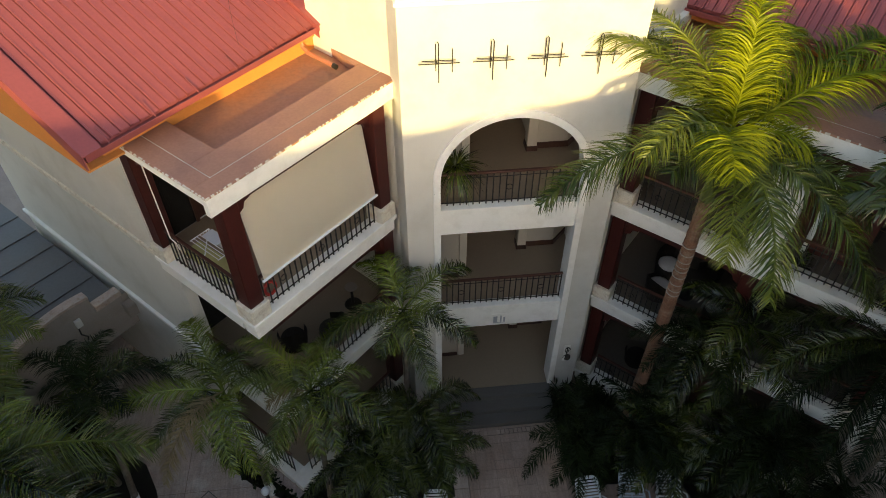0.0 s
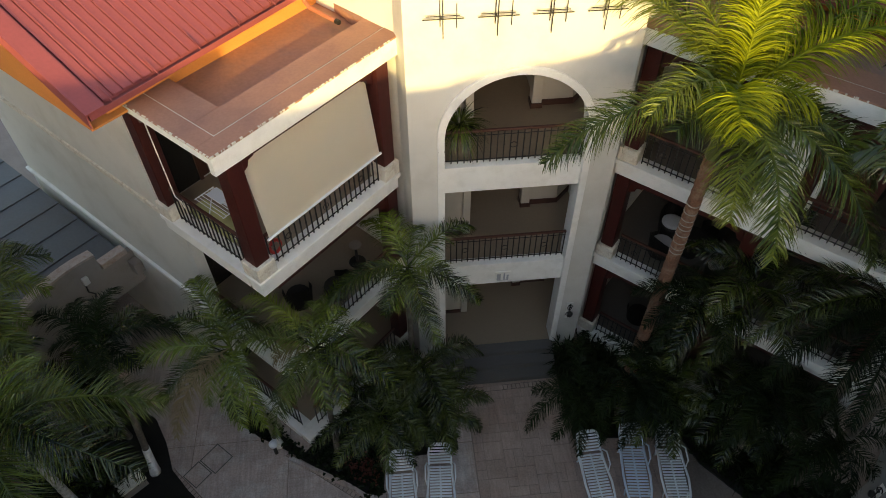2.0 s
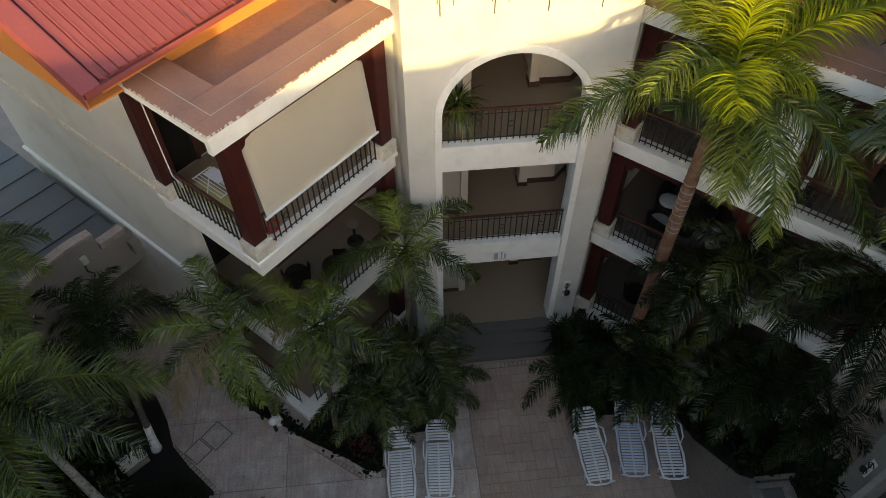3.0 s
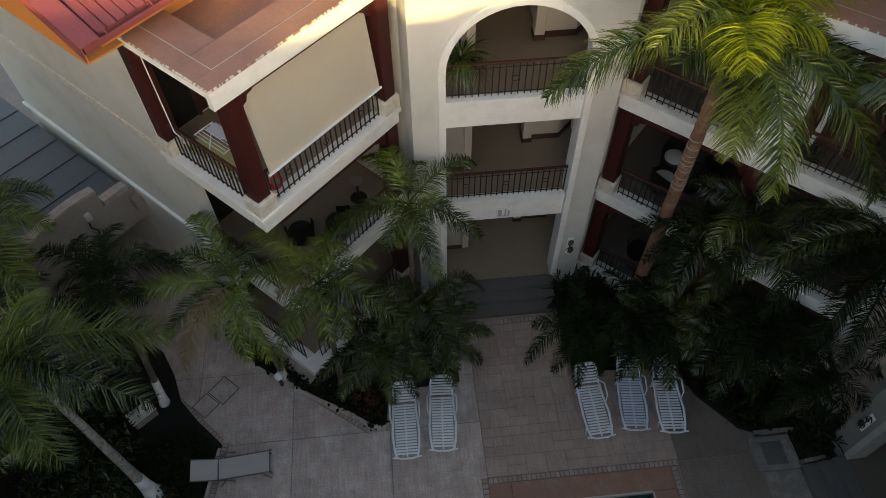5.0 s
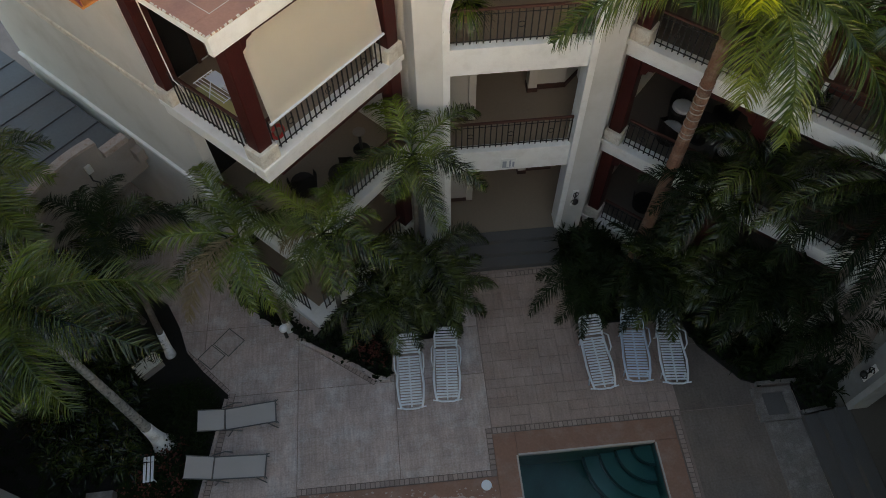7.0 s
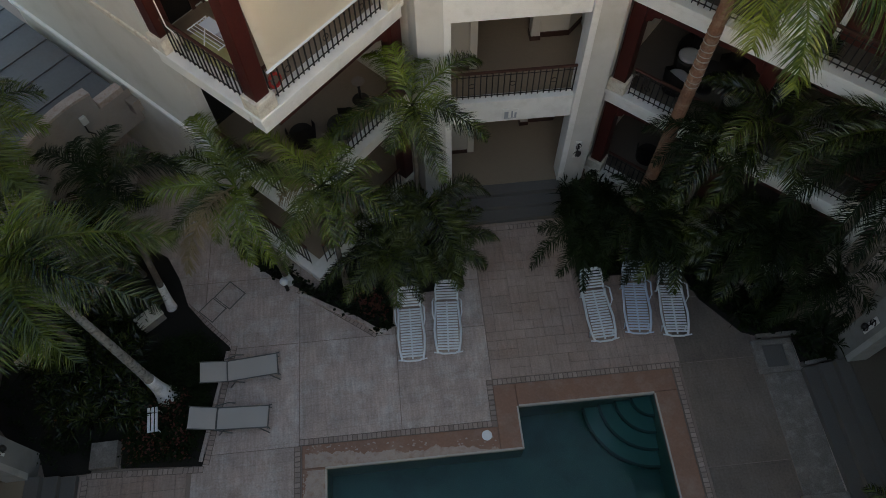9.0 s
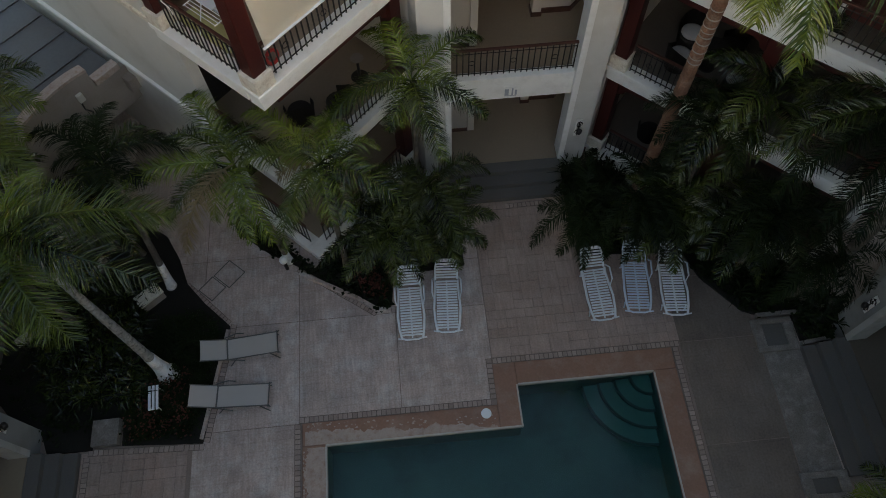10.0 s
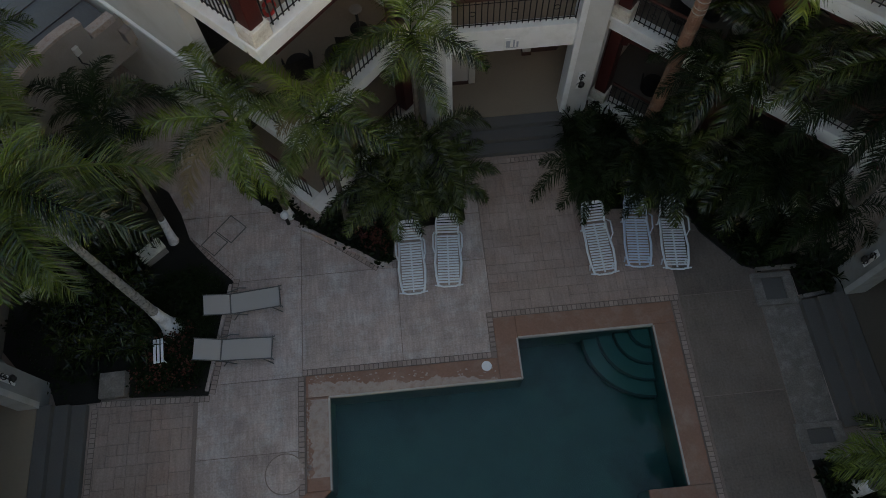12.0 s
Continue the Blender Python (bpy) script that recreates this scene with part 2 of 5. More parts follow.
LEAF_DARK = leaf_material("shade_dark_leaf", (0.002, 0.006, 0.001), (0.014, 0.024, 0.005), 0.05, 0.45, 0.14)
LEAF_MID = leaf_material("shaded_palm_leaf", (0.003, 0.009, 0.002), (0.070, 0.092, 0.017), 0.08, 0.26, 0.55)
LEAF_DRY = leaf_material("dry_palm_leaf", (0.16, 0.12, 0.06), (0.28, 0.21, 0.11), 0.25, 0.8)
LEAF_RED = leaf_material("reddish_leaf", (0.10, 0.02, 0.02), (0.16, 0.05, 0.03), 0.25)
CUSHION = material("pale_cushion", (0.55, 0.52, 0.50), 0.9, vary=0.06)
WICKER = material("dark_wicker", (0.03, 0.024, 0.02), 0.7, vary=0.3, fine=80, bump=0.4)
COPPER = material("copper_drain_pipe", (0.42, 0.15, 0.09), 0.5, vary=0.2)
GREYFIG = material("grey_figures", (0.38, 0.40, 0.43), 0.7)
REDPLASTIC = material("red_plastic", (0.45, 0.04, 0.03), 0.5)


def water_material():
    m = bpy.data.materials.new("pool_water")
    m.use_nodes = True
    n, l = m.node_tree.nodes, m.node_tree.links
    b = n["Principled BSDF"]
    b.inputs["Base Color"].default_value = (0.54, 0.80, 0.78, 1)
    b.inputs["Roughness"].default_value, b.inputs["IOR"].default_value = 0.02, 1.33
    b.inputs["Transmission Weight"].default_value = 1.0
    noi, bp, geo = n.new("ShaderNodeTexNoise"), n.new("ShaderNodeBump"), n.new("ShaderNodeNewGeometry")
    noi.inputs["Scale"].default_value = 2.2
    bp.inputs["Strength"].default_value, bp.inputs["Distance"].default_value = 0.12, 0.05
    l.new(geo.outputs["Position"], noi.inputs["Vector"])
    l.new(noi.outputs["Fac"], bp.inputs["Height"]), l.new(bp.outputs[0], b.inputs["Normal"])
    return m


WATER = water_material()

# ---- building helpers ----
def mesh_of(bm, name, mat, smooth=False):
    me = bpy.data.meshes.new(name)
    bmesh.ops.recalc_face_normals(bm, faces=bm.faces)
    bm.to_mesh(me)
    bm.free()
    me.materials.append(mat)
    if smooth:
        for p in me.polygons:
            p.use_smooth = True
    return me


def part(name, bm, mat, parent=None, label="", smooth=False, kind=""):
    """Links a bmesh, or a ready mesh, as one object under its parent."""
    me = bm if isinstance(bm, bpy.types.Mesh) else mesh_of(bm, name, mat, smooth)
    ob = new(name, me)
    ob.parent = parent
    if label or kind:
        tagged(ob, label, kind=kind)
    return ob


def thing(name, m, label, category, group="", kind=""):
    ob = new(name)
    ob.matrix_world = m
    ob.empty_display_size = 0.2
    return tagged(ob, label, category, group, kind)


def struct(name, bm, mat, label, category, smooth=False):
    return tagged(part(name, bm, mat, None, smooth=smooth), label, category, kind="structure")


def box(bm, x0, x1, y0, y1, z0, z1):
    v = [bm.verts.new(p) for p in ((x0, y0, z0), (x1, y0, z0), (x1, y1, z0), (x0, y1, z0), (x0, y0, z1), (x1, y0, z1), (x1, y1, z1), (x0, y1, z1))]
    for f in ((0, 3, 2, 1), (4, 5, 6, 7), (0, 1, 5, 4), (1, 2, 6, 5), (2, 3, 7, 6), (3, 0, 4, 7)):
        bm.faces.new([v[i] for i in f])


def bbox(x0, x1, y0, y1, z0, z1, b=0.01):
    """A box with worn, rounded edges."""
    bm = bmesh.new()
    box(bm, x0, x1, y0, y1, z0, z1)
    if b:
        bmesh.ops.bevel(bm, geom=bm.edges[:], offset=b, segments=2, affect="EDGES", profile=0.5)
    return bm


def boxes(*rows, b=0.0):
    bm = bmesh.new()
    for r in rows:
        box(bm, *r)
    if b:
        bmesh.ops.bevel(bm, geom=bm.edges[:], offset=b, segments=1, affect="EDGES")
    return bm


def prism(poly, z0, z1, bm=None, b=0.0):
    bm = bm or bmesh.new()
    lo = [bm.verts.new((x, y, z0)) for x, y in poly]
    hi = [bm.verts.new((x, y, z1)) for x, y in poly]
    bm.faces.new(lo[::-1])
    top = bm.faces.new(hi)
    k = len(poly)
    for i in range(k):
        bm.faces.new((lo[i], lo[(i + 1) % k], hi[(i + 1) % k], hi[i]))
    if b:
        bmesh.ops.bevel(bm, geom=list(top.edges), offset=b, segments=2, affect="EDGES")
    return bm


def tube(bm, pts, r, n=8, r2=None):
    """A round bar along points, its radius going from r to r2."""
    pts = [Vector(p) for p in pts]
    r2 = r if r2 is None else r2
    rings = []
    for i, p in enumerate(pts):
        d = (pts[min(i + 1, len(pts) - 1)] - pts[max(i - 1, 0)]).normalized()
        a = d.cross(Vector((0, 0, 1)) if abs(d.z) < 0.9 else Vector((1, 0, 0))).normalized()
        c = d.cross(a)
        rad = r + (r2 - r) * i / max(1, len(pts) - 1)
        rings.append([bm.verts.new(p + rad * (a * math.cos(2 * math.pi * k / n) + c * math.sin(2 * math.pi * k / n))) for k in range(n)])
    for i in range(len(rings) - 1):
        for k in range(n):
            bm.faces.new((rings[i][k], rings[i][(k + 1) % n], rings[i + 1][(k + 1) % n], rings[i + 1][k]))
    bm.faces.new(rings[0][::-1]), bm.faces.new(rings[-1])
    return bm


def bar(pts, r, n=8, r2=None):
    return tube(bmesh.new(), pts, r, n, r2)


def lathe(prof, n=16):
    bm = bmesh.new()
    rings = [[bm.verts.new((r * math.cos(2 * math.pi * k / n), r * math.sin(2 * math.pi * k / n), z)) for k in range(n)] for r, z in prof]
    for i in range(len(rings) - 1):
        for k in range(n):
            bm.faces.new((rings[i][k], rings[i][(k + 1) % n], rings[i + 1][(k + 1) % n], rings[i + 1][k]))
    bm.faces.new(rings[0][::-1]), bm.faces.new(rings[-1])
    return bm


def axes(origin, u, v):
    """A pose whose x goes along u and y along v (both in plan)."""
    u, v = Vector((*u, 0)).normalized(), Vector((*v, 0)).normalized()
    return Matrix.Translation(origin) @ Matrix((u, v, (0, 0, 1))).transposed().to_4x4()

# ---- ground, pool and paving ----
POOLM = pose(-2.46, 4.765, 0, 0, 0, -1.4)
PAVE = thing("pavement", POOLM, "pinkish grey stamped concrete pool deck", "pavement", kind="structure")
XB = (-900, -0.9, 0, 4.7, 7.16, 8.06, 900)
YB = (-900, -9, -2.97, -2.82, -2.15, 0, 1.02, 900)


def in_pool(x, y):
    return (0 < x < 8.06 and -2.82 < y < 0) or (4.7 < x < 8.06 and 0 <= y < 1.02) or (-0.9 < x < 7.16 and -9 < y <= -2.97) or (-0.9 < x < 7.16 and -2.97 < y < -2.15)


bm = bmesh.new()
for i in range(len(XB) - 1):
    for j in range(len(YB) - 1):
        if not in_pool((XB[i] + XB[i + 1]) / 2, (YB[j] + YB[j + 1]) / 2):
            bm.faces.new([bm.verts.new((x, y, -0.014)) for x, y in ((XB[i], YB[j]), (XB[i + 1], YB[j]), (XB[i + 1], YB[j + 1]), (XB[i], YB[j + 1]))])
bm.faces.new([bm.verts.new(p) for p in ((-0.9, -2.97, -0.014), (0, -2.15, -0.014), (-0.9, -2.15, -0.014))])
bmesh.ops.remove_doubles(bm, verts=bm.verts, dist=0.001)
ground = struct("ground", bm, JOINT, "grey-brown mortar bed and earth under the paving", "ground")
ground.matrix_world = POOLM

POOL = thing("swimming_pool", POOLM, "angular pool of dark teal water with terracotta coping", "pool")
pool_outline = [(-0.9, -9), (7.16, -9), (7.16, -2.82), (8.06, -2.82), (8.06, 1.02), (4.7, 1.02), (4.7, 0), (0, 0), (0, -2.15), (-0.9, -2.97)]
bm = bmesh.new()
top = [bm.verts.new((x, y, -0.03)) for x, y in pool_outline]
low = [bm.verts.new((x, y, -1.35)) for x, y in pool_outline]
for i in range(len(top)):
    bm.faces.new((top[i], low[i], low[(i + 1) % len(top)], top[(i + 1) % len(top)]))
bm.faces.new(low)
part("basin", bm, POOLTILE, POOL, "teal tiled pool basin")
bm = bmesh.new()
bm.faces.new([bm.verts.new((x, y, -0.13)) for x, y in pool_outline])
water = part("water", bm, WATER, POOL, "still dark teal pool water")
water.visible_shadow = False
for k, r in enumerate((1.62, 1.24, 0.86, 0.48)):
    pts = [(8.05, 1.01)] + [(8.05 - r * math.cos(a), 1.01 - r * math.sin(a)) for a in np.linspace(0, math.pi / 2, 15)]
    z = -1.0 + 0.21 * k
    part("pool_step", prism(pts, -1.34, z), POOLSTEP, POOL, "curved teal corner step under water")
    edge = [(8.05 - (r + 0.03) * math.cos(a), 1.01 - (r + 0.03) * math.sin(a)) for a in np.linspace(0, math.pi / 2, 15)]
    edge += [(8.05 - (r - 0.03) * math.cos(a), 1.01 - (r - 0.03) * math.sin(a)) for a in np.linspace(math.pi / 2, 0, 15)]
    part("step_nosing", prism(edge, z - 0.05, z + 0.006), POOLEDGE, POOL, "dark nosing tile")
COPES = [(-0.55, 4.15, 0, 0.55), (4.15, 4.7, 0, 1.57), (4.7, 8.65, 1.02, 1.57), (8.06, 8.65, -2.82, 1.02), (7.16, 8.65, -3.37, -2.82), (7.16, 7.71, -9, -3.37), (-0.55, 0, -2.15, 0)]
for x0, x1, y0, y1 in COPES:
    part("coping", bbox(x0 + 0.002, x1 - 0.002, y0 + 0.002, y1 - 0.002, -0.11, 0.035, 0.015), COPING, POOL)
for x0, x1, y0, y1 in ((0.0, 4.66, -0.035, 0.01), (4.665, 4.71, -0.03, 1.0), (4.72, 8.08, 0.985, 1.03), (8.065, 8.11, -2.8, 0.98), (-0.01, 0.035, -2.15, -0.04)):
    part("coping_lip", bbox(x0, x1, y0, y1, -0.10, 0.042, 0.01), COPEDGE, POOL, "pale worn inner lip")
for poly in ([(-0.55, -2.153), (-0.002, -2.153), (-0.9, -2.97), (-1.45, -2.97)], [(-1.45, -2.973), (-0.902, -2.973), (-0.902, -9), (-1.45, -9)]):
    part("coping", prism(poly, -0.11, 0.035, b=0.012), COPING, POOL)
rng = random.Random(21)


def flaked(x0, x1, reach, m):
    """A strip of bare, flaked coping: straight along the pool, ragged on its outer side."""
    n = int((x1 - x0) / 0.016)
    b = bmesh.new()
    rows, drift = [], 0.0
    for i in range(n + 1):
        t = i / n
        drift = 0.93 * drift + rng.uniform(-0.022, 0.022)
        w = min(max(reach(t) + drift + rng.uniform(-0.008, 0.008), 0.012), 0.5)
        x = x0 + (x1 - x0) * t
        rows.append([b.verts.new(p) for p in ((x, 0.0, 0.034), (x, 0.0, 0.0375), (x, w, 0.0375), (x, w, 0.034))])
    for r, q in zip(rows[:-1], rows[1:]):
        for k in range(3):
            b.faces.new((r[k], q[k], q[k + 1], r[k + 1]))
    for i in range(70):
        t = rng.random() ** 1.3
        x, y, r0 = x0 + (x1 - x0) * t, min(reach(t) + rng.uniform(0.0, 0.22), 0.50), rng.uniform(0.008, 0.035)
        ring = [b.verts.new((x + r0 * rng.uniform(0.5, 1.4) * math.cos(k * 0.785), y + 0.7 * r0 * rng.uniform(0.5, 1.4) * math.sin(k * 0.785), 0.0372)) for k in range(8)]
        b.faces.new(ring)
    b.transform(m)
    part("flaked_strip", b, COPEWORN, POOL, "pale flaked paint along the coping")


flaked(-0.48, 4.1, lambda t: 0.34 - 0.26 * t, Matrix.Translation((0, 0.012, 0)))
flaked(0.1, 1.9, lambda t: 0.42, axes((-0.012, -1.95, 0), (0, 1), (-1, 0)))
lid = lathe([(0.0, 0.035), (0.115, 0.036), (0.125, 0.05), (0.115, 0.058), (0.085, 0.06), (0.08, 0.055), (0.0, 0.055)], 24)
bmesh.ops.translate(lid, verts=lid.verts, vec=(3.86, 0.36, 0))
part("skimmer_lid", lid, PLASTIC, POOL, "round white skimmer lid in the coping")

PANELS = [(-0.62, 1.85, 0.71, 3.2), (1.85, 4.16, 0.71, 3.2), (-3.15, -0.6, -1.2, 0.55), (-3.15, -0.62, 0.55, 3.2), (-3.15, -0.74, -4.5, -1.2),
          (-0.62, 1.85, 3.2, 5.95), (1.85, 4.15, 3.2, 4.56), (1.85, 4.15, 4.56, 6.18), (-3.1, -0.62, 3.2, 5.16), (-5.4, -3.1, 3.2, 5.16), (-5.4, -3.1, 5.16, 8.36), (-3.1, -0.62, 5.16, 7.3),
          (-8.6, -5.4, 5.16, 8.36), (-9.0, -5.4, 8.36, 12.1), (8.9, 10.88, -0.88, 1.68), (8.9, 10.88, -3.6, -0.88), (8.9, 10.88, -6.3, -3.45), (8.9, 10.88, 1.68, 3.45), (8.9, 10.88, 3.45, 4.84)]
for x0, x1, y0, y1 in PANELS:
    # slabs east of the pool take the concrete darkened for shade
    part("paving_slab", bbox(x0 + 0.009, x1 - 0.009, y0 + 0.009, y1 - 0.009, -0.05, 0.0, 0.006), SHADE_CONCRETE if x0 > 8 else CONCRETE, PAVE)
part("paving_slab", bbox(10.9, 11.86, -2.7, 1.95, -0.05, 0.006, 0.006), ROUGHCAST, PAVE, "rough mottled cement strip")
for k in range(16):
    part("edge_stone", bbox(11.865, 11.95 - 0.015 * (k % 3), -2.69 + 0.29 * k, -2.41 + 0.29 * k, -0.05, 0.010, 0.008), CONCRETE, PAVE, "worn pale edging stone")


def ashlar(x0, x1, y0, y1, step, rng):
    """Rectangles of one or two steps that fill a field without running joints."""
    nx, ny = int(round((x1 - x0) / step)), int(round((y1 - y0) / step))
    used = set()
    for j in range(ny):
        for i in range(nx):
            if (i, j) in used:
                continue
            w, h = rng.choice(((1, 1), (2, 1), (1, 2), (2, 2), (2, 1)))
            w, h = min(w, nx - i), min(h, ny - j)
            if any((i + a, j + c) in used for a in range(w) for c in range(h)):
                w = h = 1
            used.update((i + a, j + c) for a in range(w) for c in range(h))
            yield x0 + i * step, x0 + (i + w) * step, y0 + j * step, y0 + (j + h) * step



# ---- the arched stair blocks ----
def arch_strip(bm, r_in, r_out, half_in, half_out, z_spring, z0, y0, y1, seg=22):
    """A band round an arched opening, from y0 to y1 deep: jambs and arc."""
    line = [((-half_in, z0), (-half_out, z0)), ((-half_in, z_spring), (-half_out, z_spring))]
    line += [((-r_in * math.cos(a), z_spring + r_in * math.sin(a)), (-r_out * math.cos(a), z_spring + r_out * math.sin(a))) for a in np.linspace(0, math.pi, seg)[1:-1]]
    line += [((half_in, z_spring), (half_out, z_spring)), ((half_in, z0), (half_out, z0))]
    rows = [[bm.verts.new((p[0], y, p[1])) for p, y in ((a, y0), (b, y0), (b, y1), (a, y1))] for a, b in line]
    for i in range(len(rows) - 1):
        for k in range(4):
            bm.faces.new((rows[i][k], rows[i + 1][k], rows[i + 1][(k + 1) % 4], rows[i][(k + 1) % 4]))
    bm.faces.new(rows[0]), bm.faces.new(rows[-1][::-1])
    return bm


def arch_wall(half, r, z_spring, z_top, y0, y1, seg=22):
    bm = bmesh.new()
    box(bm, -half, -r, y0, y1, 0, z_top), box(bm, r, half, y0, y1, 0, z_top)
    pts = [(-r * math.cos(a), z_spring + r * math.sin(a)) for a in np.linspace(0, math.pi, seg)]
    rows = [[bm.verts.new(p) for p in ((x, y0, z), (x, y0, z_top), (x, y1, z_top), (x, y1, z))] for x, z in pts]
    for i in range(len(rows) - 1):
        for k in range(4):
            bm.faces.new((rows[i][k], rows[i + 1][k], rows[i + 1][(k + 1) % 4], rows[i][(k + 1) % 4]))
    return bm


BALUSTER = {}


def railing(parent, p0, p1, z0, height=0.86, step=0.135, rings=3, label="black iron railing with brown handrail"):
    """An iron railing between two points of the parent's plan."""
    p0, p1 = Vector((*p0, 0)), Vector((*p1, 0))
    d, length = (p1 - p0).normalized(), (p1 - p0).length
    rail = part("railing", bar([p0 + Vector((0, 0, z0 + 0.07)), p1 + Vector((0, 0, z0 + 0.07))], 0.014, 6), IRON, parent, label)
    m = axes((0, 0, 0), (d.x, d.y), (-d.y, d.x))
    top = bbox(-0.02, length + 0.02, -0.032, 0.032, -0.022, 0.028, 0.01)
    bmesh.ops.transform(top, matrix=Matrix.Translation(p0 + Vector((0, 0, z0 + height))) @ m, verts=top.verts)
    part("handrail", top, HANDRAIL, rail, "brown painted handrail")
    part("mid_rail", bar([p0 + Vector((0, 0, z0 + height - 0.12)), p1 + Vector((0, 0, z0 + height - 0.12))], 0.01, 6), IRON, rail)
    key = round(height, 3)
    if key not in BALUSTER:
        b = bmesh.new()
        box(b, -0.0115, 0.0115, -0.0115, 0.0115, 0.0, height)
        BALUSTER[key] = mesh_of(b, "baluster", IRON)
        BALUSTER["ring"] = mesh_of(bar([(0.07 * math.cos(a), 0, 0.07 * math.sin(a)) for a in np.linspace(0, 2 * math.pi, 15)], 0.009, 5), "ring", IRON)
    n = max(2, int(length / step))
    for i in range(n + 1):
        ob = part("baluster", BALUSTER[key], IRON, rail)
        ob.location = p0 + d * (length * i / n) + Vector((0, 0, z0))
    for i in range(rings):
        ob = part("ring", BALUSTER["ring"], IRON, rail)
        ob.matrix_local = Matrix.Translation(p0 + d * (length * (i + 0.5) / rings) + Vector((0, 0, z0 + height * 0.5))) @ m
    return rail


def sconce(parent, x, z, y=0.0):
    """A wrought-iron scroll lamp on a pale plate."""
    lamp = part("wall_lamp", bbox(x - 0.085, x + 0.085, y - 0.02, y, z - 0.34, z + 0.34, 0.008), TRIM, parent, "wrought iron scroll lamp on a pale plate")
    b = bmesh.new()
    for sg, zc in ((1, 0.16), (-1, -0.16)):
        tube(b, [(x + sg * 0.085 * (1 - k / 16) * math.cos(k * 0.75), y - 0.035 - 0.004 * k, z + zc + 0.12 * (1 - k / 16) * math.sin(k * 0.75)) for k in range(13)], 0.014, 6)
    tube(b, [(x, y - 0.03, z - 0.3), (x, y - 0.05, z + 0.3)], 0.014, 6)
    part("scroll", b, IRON, lamp)
    b = lathe([(0.03, -0.1), (0.07, -0.02), (0.075, 0.06), (0.03, 0.1), (0.008, 0.14)], 10)
    bmesh.ops.translate(b, verts=b.verts, vec=(x, y - 0.15, z - 0.02))
    part("lantern", b, IRON, lamp)


F2, F1, F0 = 7.09, 3.85, 0.5
HALF, R_IN, SPRING = 2.20, 1.52, 7.98


def arch_block(name, m, label, depth=7.0, TOP=12.6, lamp=1, coat=None, band=None, tile=None):
    coat, band, tile = coat or STUCCO, band or TRIM, tile or TILE
    blk = thing(name, m, label, "building")
    part("wall", arch_wall(HALF, R_IN, SPRING, TOP, 0.0, 0.35), coat, blk, "stuccoed front wall with a tall arch")
    part("arch_trim", arch_strip(bmesh.new(), 1.48, 1.63, 1.48, 1.63, SPRING, F0, -0.06, 0.42, 30), band, blk, "raised plain band round the arch")
    part("cornice", bbox(-HALF - 0.04, HALF + 0.04, -0.05, 0.4, TOP - 0.85, TOP - 0.78, 0.015), band, blk)
    part("parapet", bbox(-HALF - 0.06, HALF + 0.06, -0.07, 0.42, TOP + 0.001, TOP + 0.12, 0.02), band, blk)
    for s in (-1, 1):
        b = prism([(s * HALF, 0.0), (s * (HALF + 0.15), 0.65), (s * (HALF + 1.70), 2.30), (s * (HALF + 1.70), depth), (s * (HALF - 0.05), depth), (s * (HALF - 0.05), 0.36), (s * HALF, 0.351)][::s], 0, TOP)
        part("side_wall", b, coat, blk)
    sconce(blk, lamp * 1.88, 1.80)
    for z, th in ((F2, 0.65), (F1, 0.69)):
        part("slab", bbox(-R_IN, R_IN, 0.05, 0.30, z - th, z + 0.06, 0.012), band, blk, "pale slab edge of an upper landing")
        part("landing", boxes((-HALF + 0.06, HALF - 0.06, 0.36, depth, z - 0.3, z)), tile, blk, "tiled landing floor")
        railing(blk, (-R_IN + 0.06, 0.2), (R_IN - 0.06, 0.2), z + 0.06, 0.84)
    part("landing", boxes((-HALF + 0.06, HALF - 0.06, 0.45, depth, 0.02, F0 - 0.004), (-R_IN, R_IN, 0.0, 0.45, 0.02, F0 - 0.004)), tile, blk, "tiled ground floor hall")
    part("roof_slab", boxes((-HALF + 0.06, HALF - 0.06, 0.36, depth, 10.2, 10.4)), PLASTER_IN, blk)
    part("back_wall", boxes((-HALF, HALF, depth, depth + 0.2, 0, TOP)), PLASTER_IN, blk)
    for z in (F0, F1, F2):
        # a closet block stands out on one side, with a dark skirting
        part("inner_wall", prism([(0.86, 2.12), (1.72, 2.12), (2.2, 2.62), (2.2, depth - 0.02), (0.86, depth - 0.02)], z, z + 2.75), PLASTER_IN, blk, "plain beige partition")
        part("skirting", prism([(0.98, 2.085), (1.74, 2.085), (2.2, 2.57), (2.2, 2.612), (1.72, 2.117), (0.98, 2.117)], z, z + 0.15), DOORDARK, blk, "dark wooden skirting")
        part("pilaster", bbox(0.74, 0.97, 2.0, 2.30, z + 0.13, z + 2.75, 0.012), PLASTER_IN, blk, "pale square pilaster with a dark foot")
        part("pilaster_foot", bbox(0.72, 0.99, 1.98, 2.32, z, z + 0.128, 0.008), DOORDARK, blk)
        part("inner_wall", bbox(-HALF + 0.065, -0.80, 1.2, 1.4, z, z + 2.75, 0.008), PLASTER_IN, blk)
        part("skirting", boxes((-HALF + 0.065, -0.80, 1.165, 1.198, z, z + 0.12), (-0.798, -0.76, 1.165, 1.42, z, z + 0.12)), DOORDARK, blk)
        part("pilaster", bbox(-0.92, -0.74, 1.08, 1.164, z + 0.12, z + 2.6, 0.008), PLASTER_IN, blk)
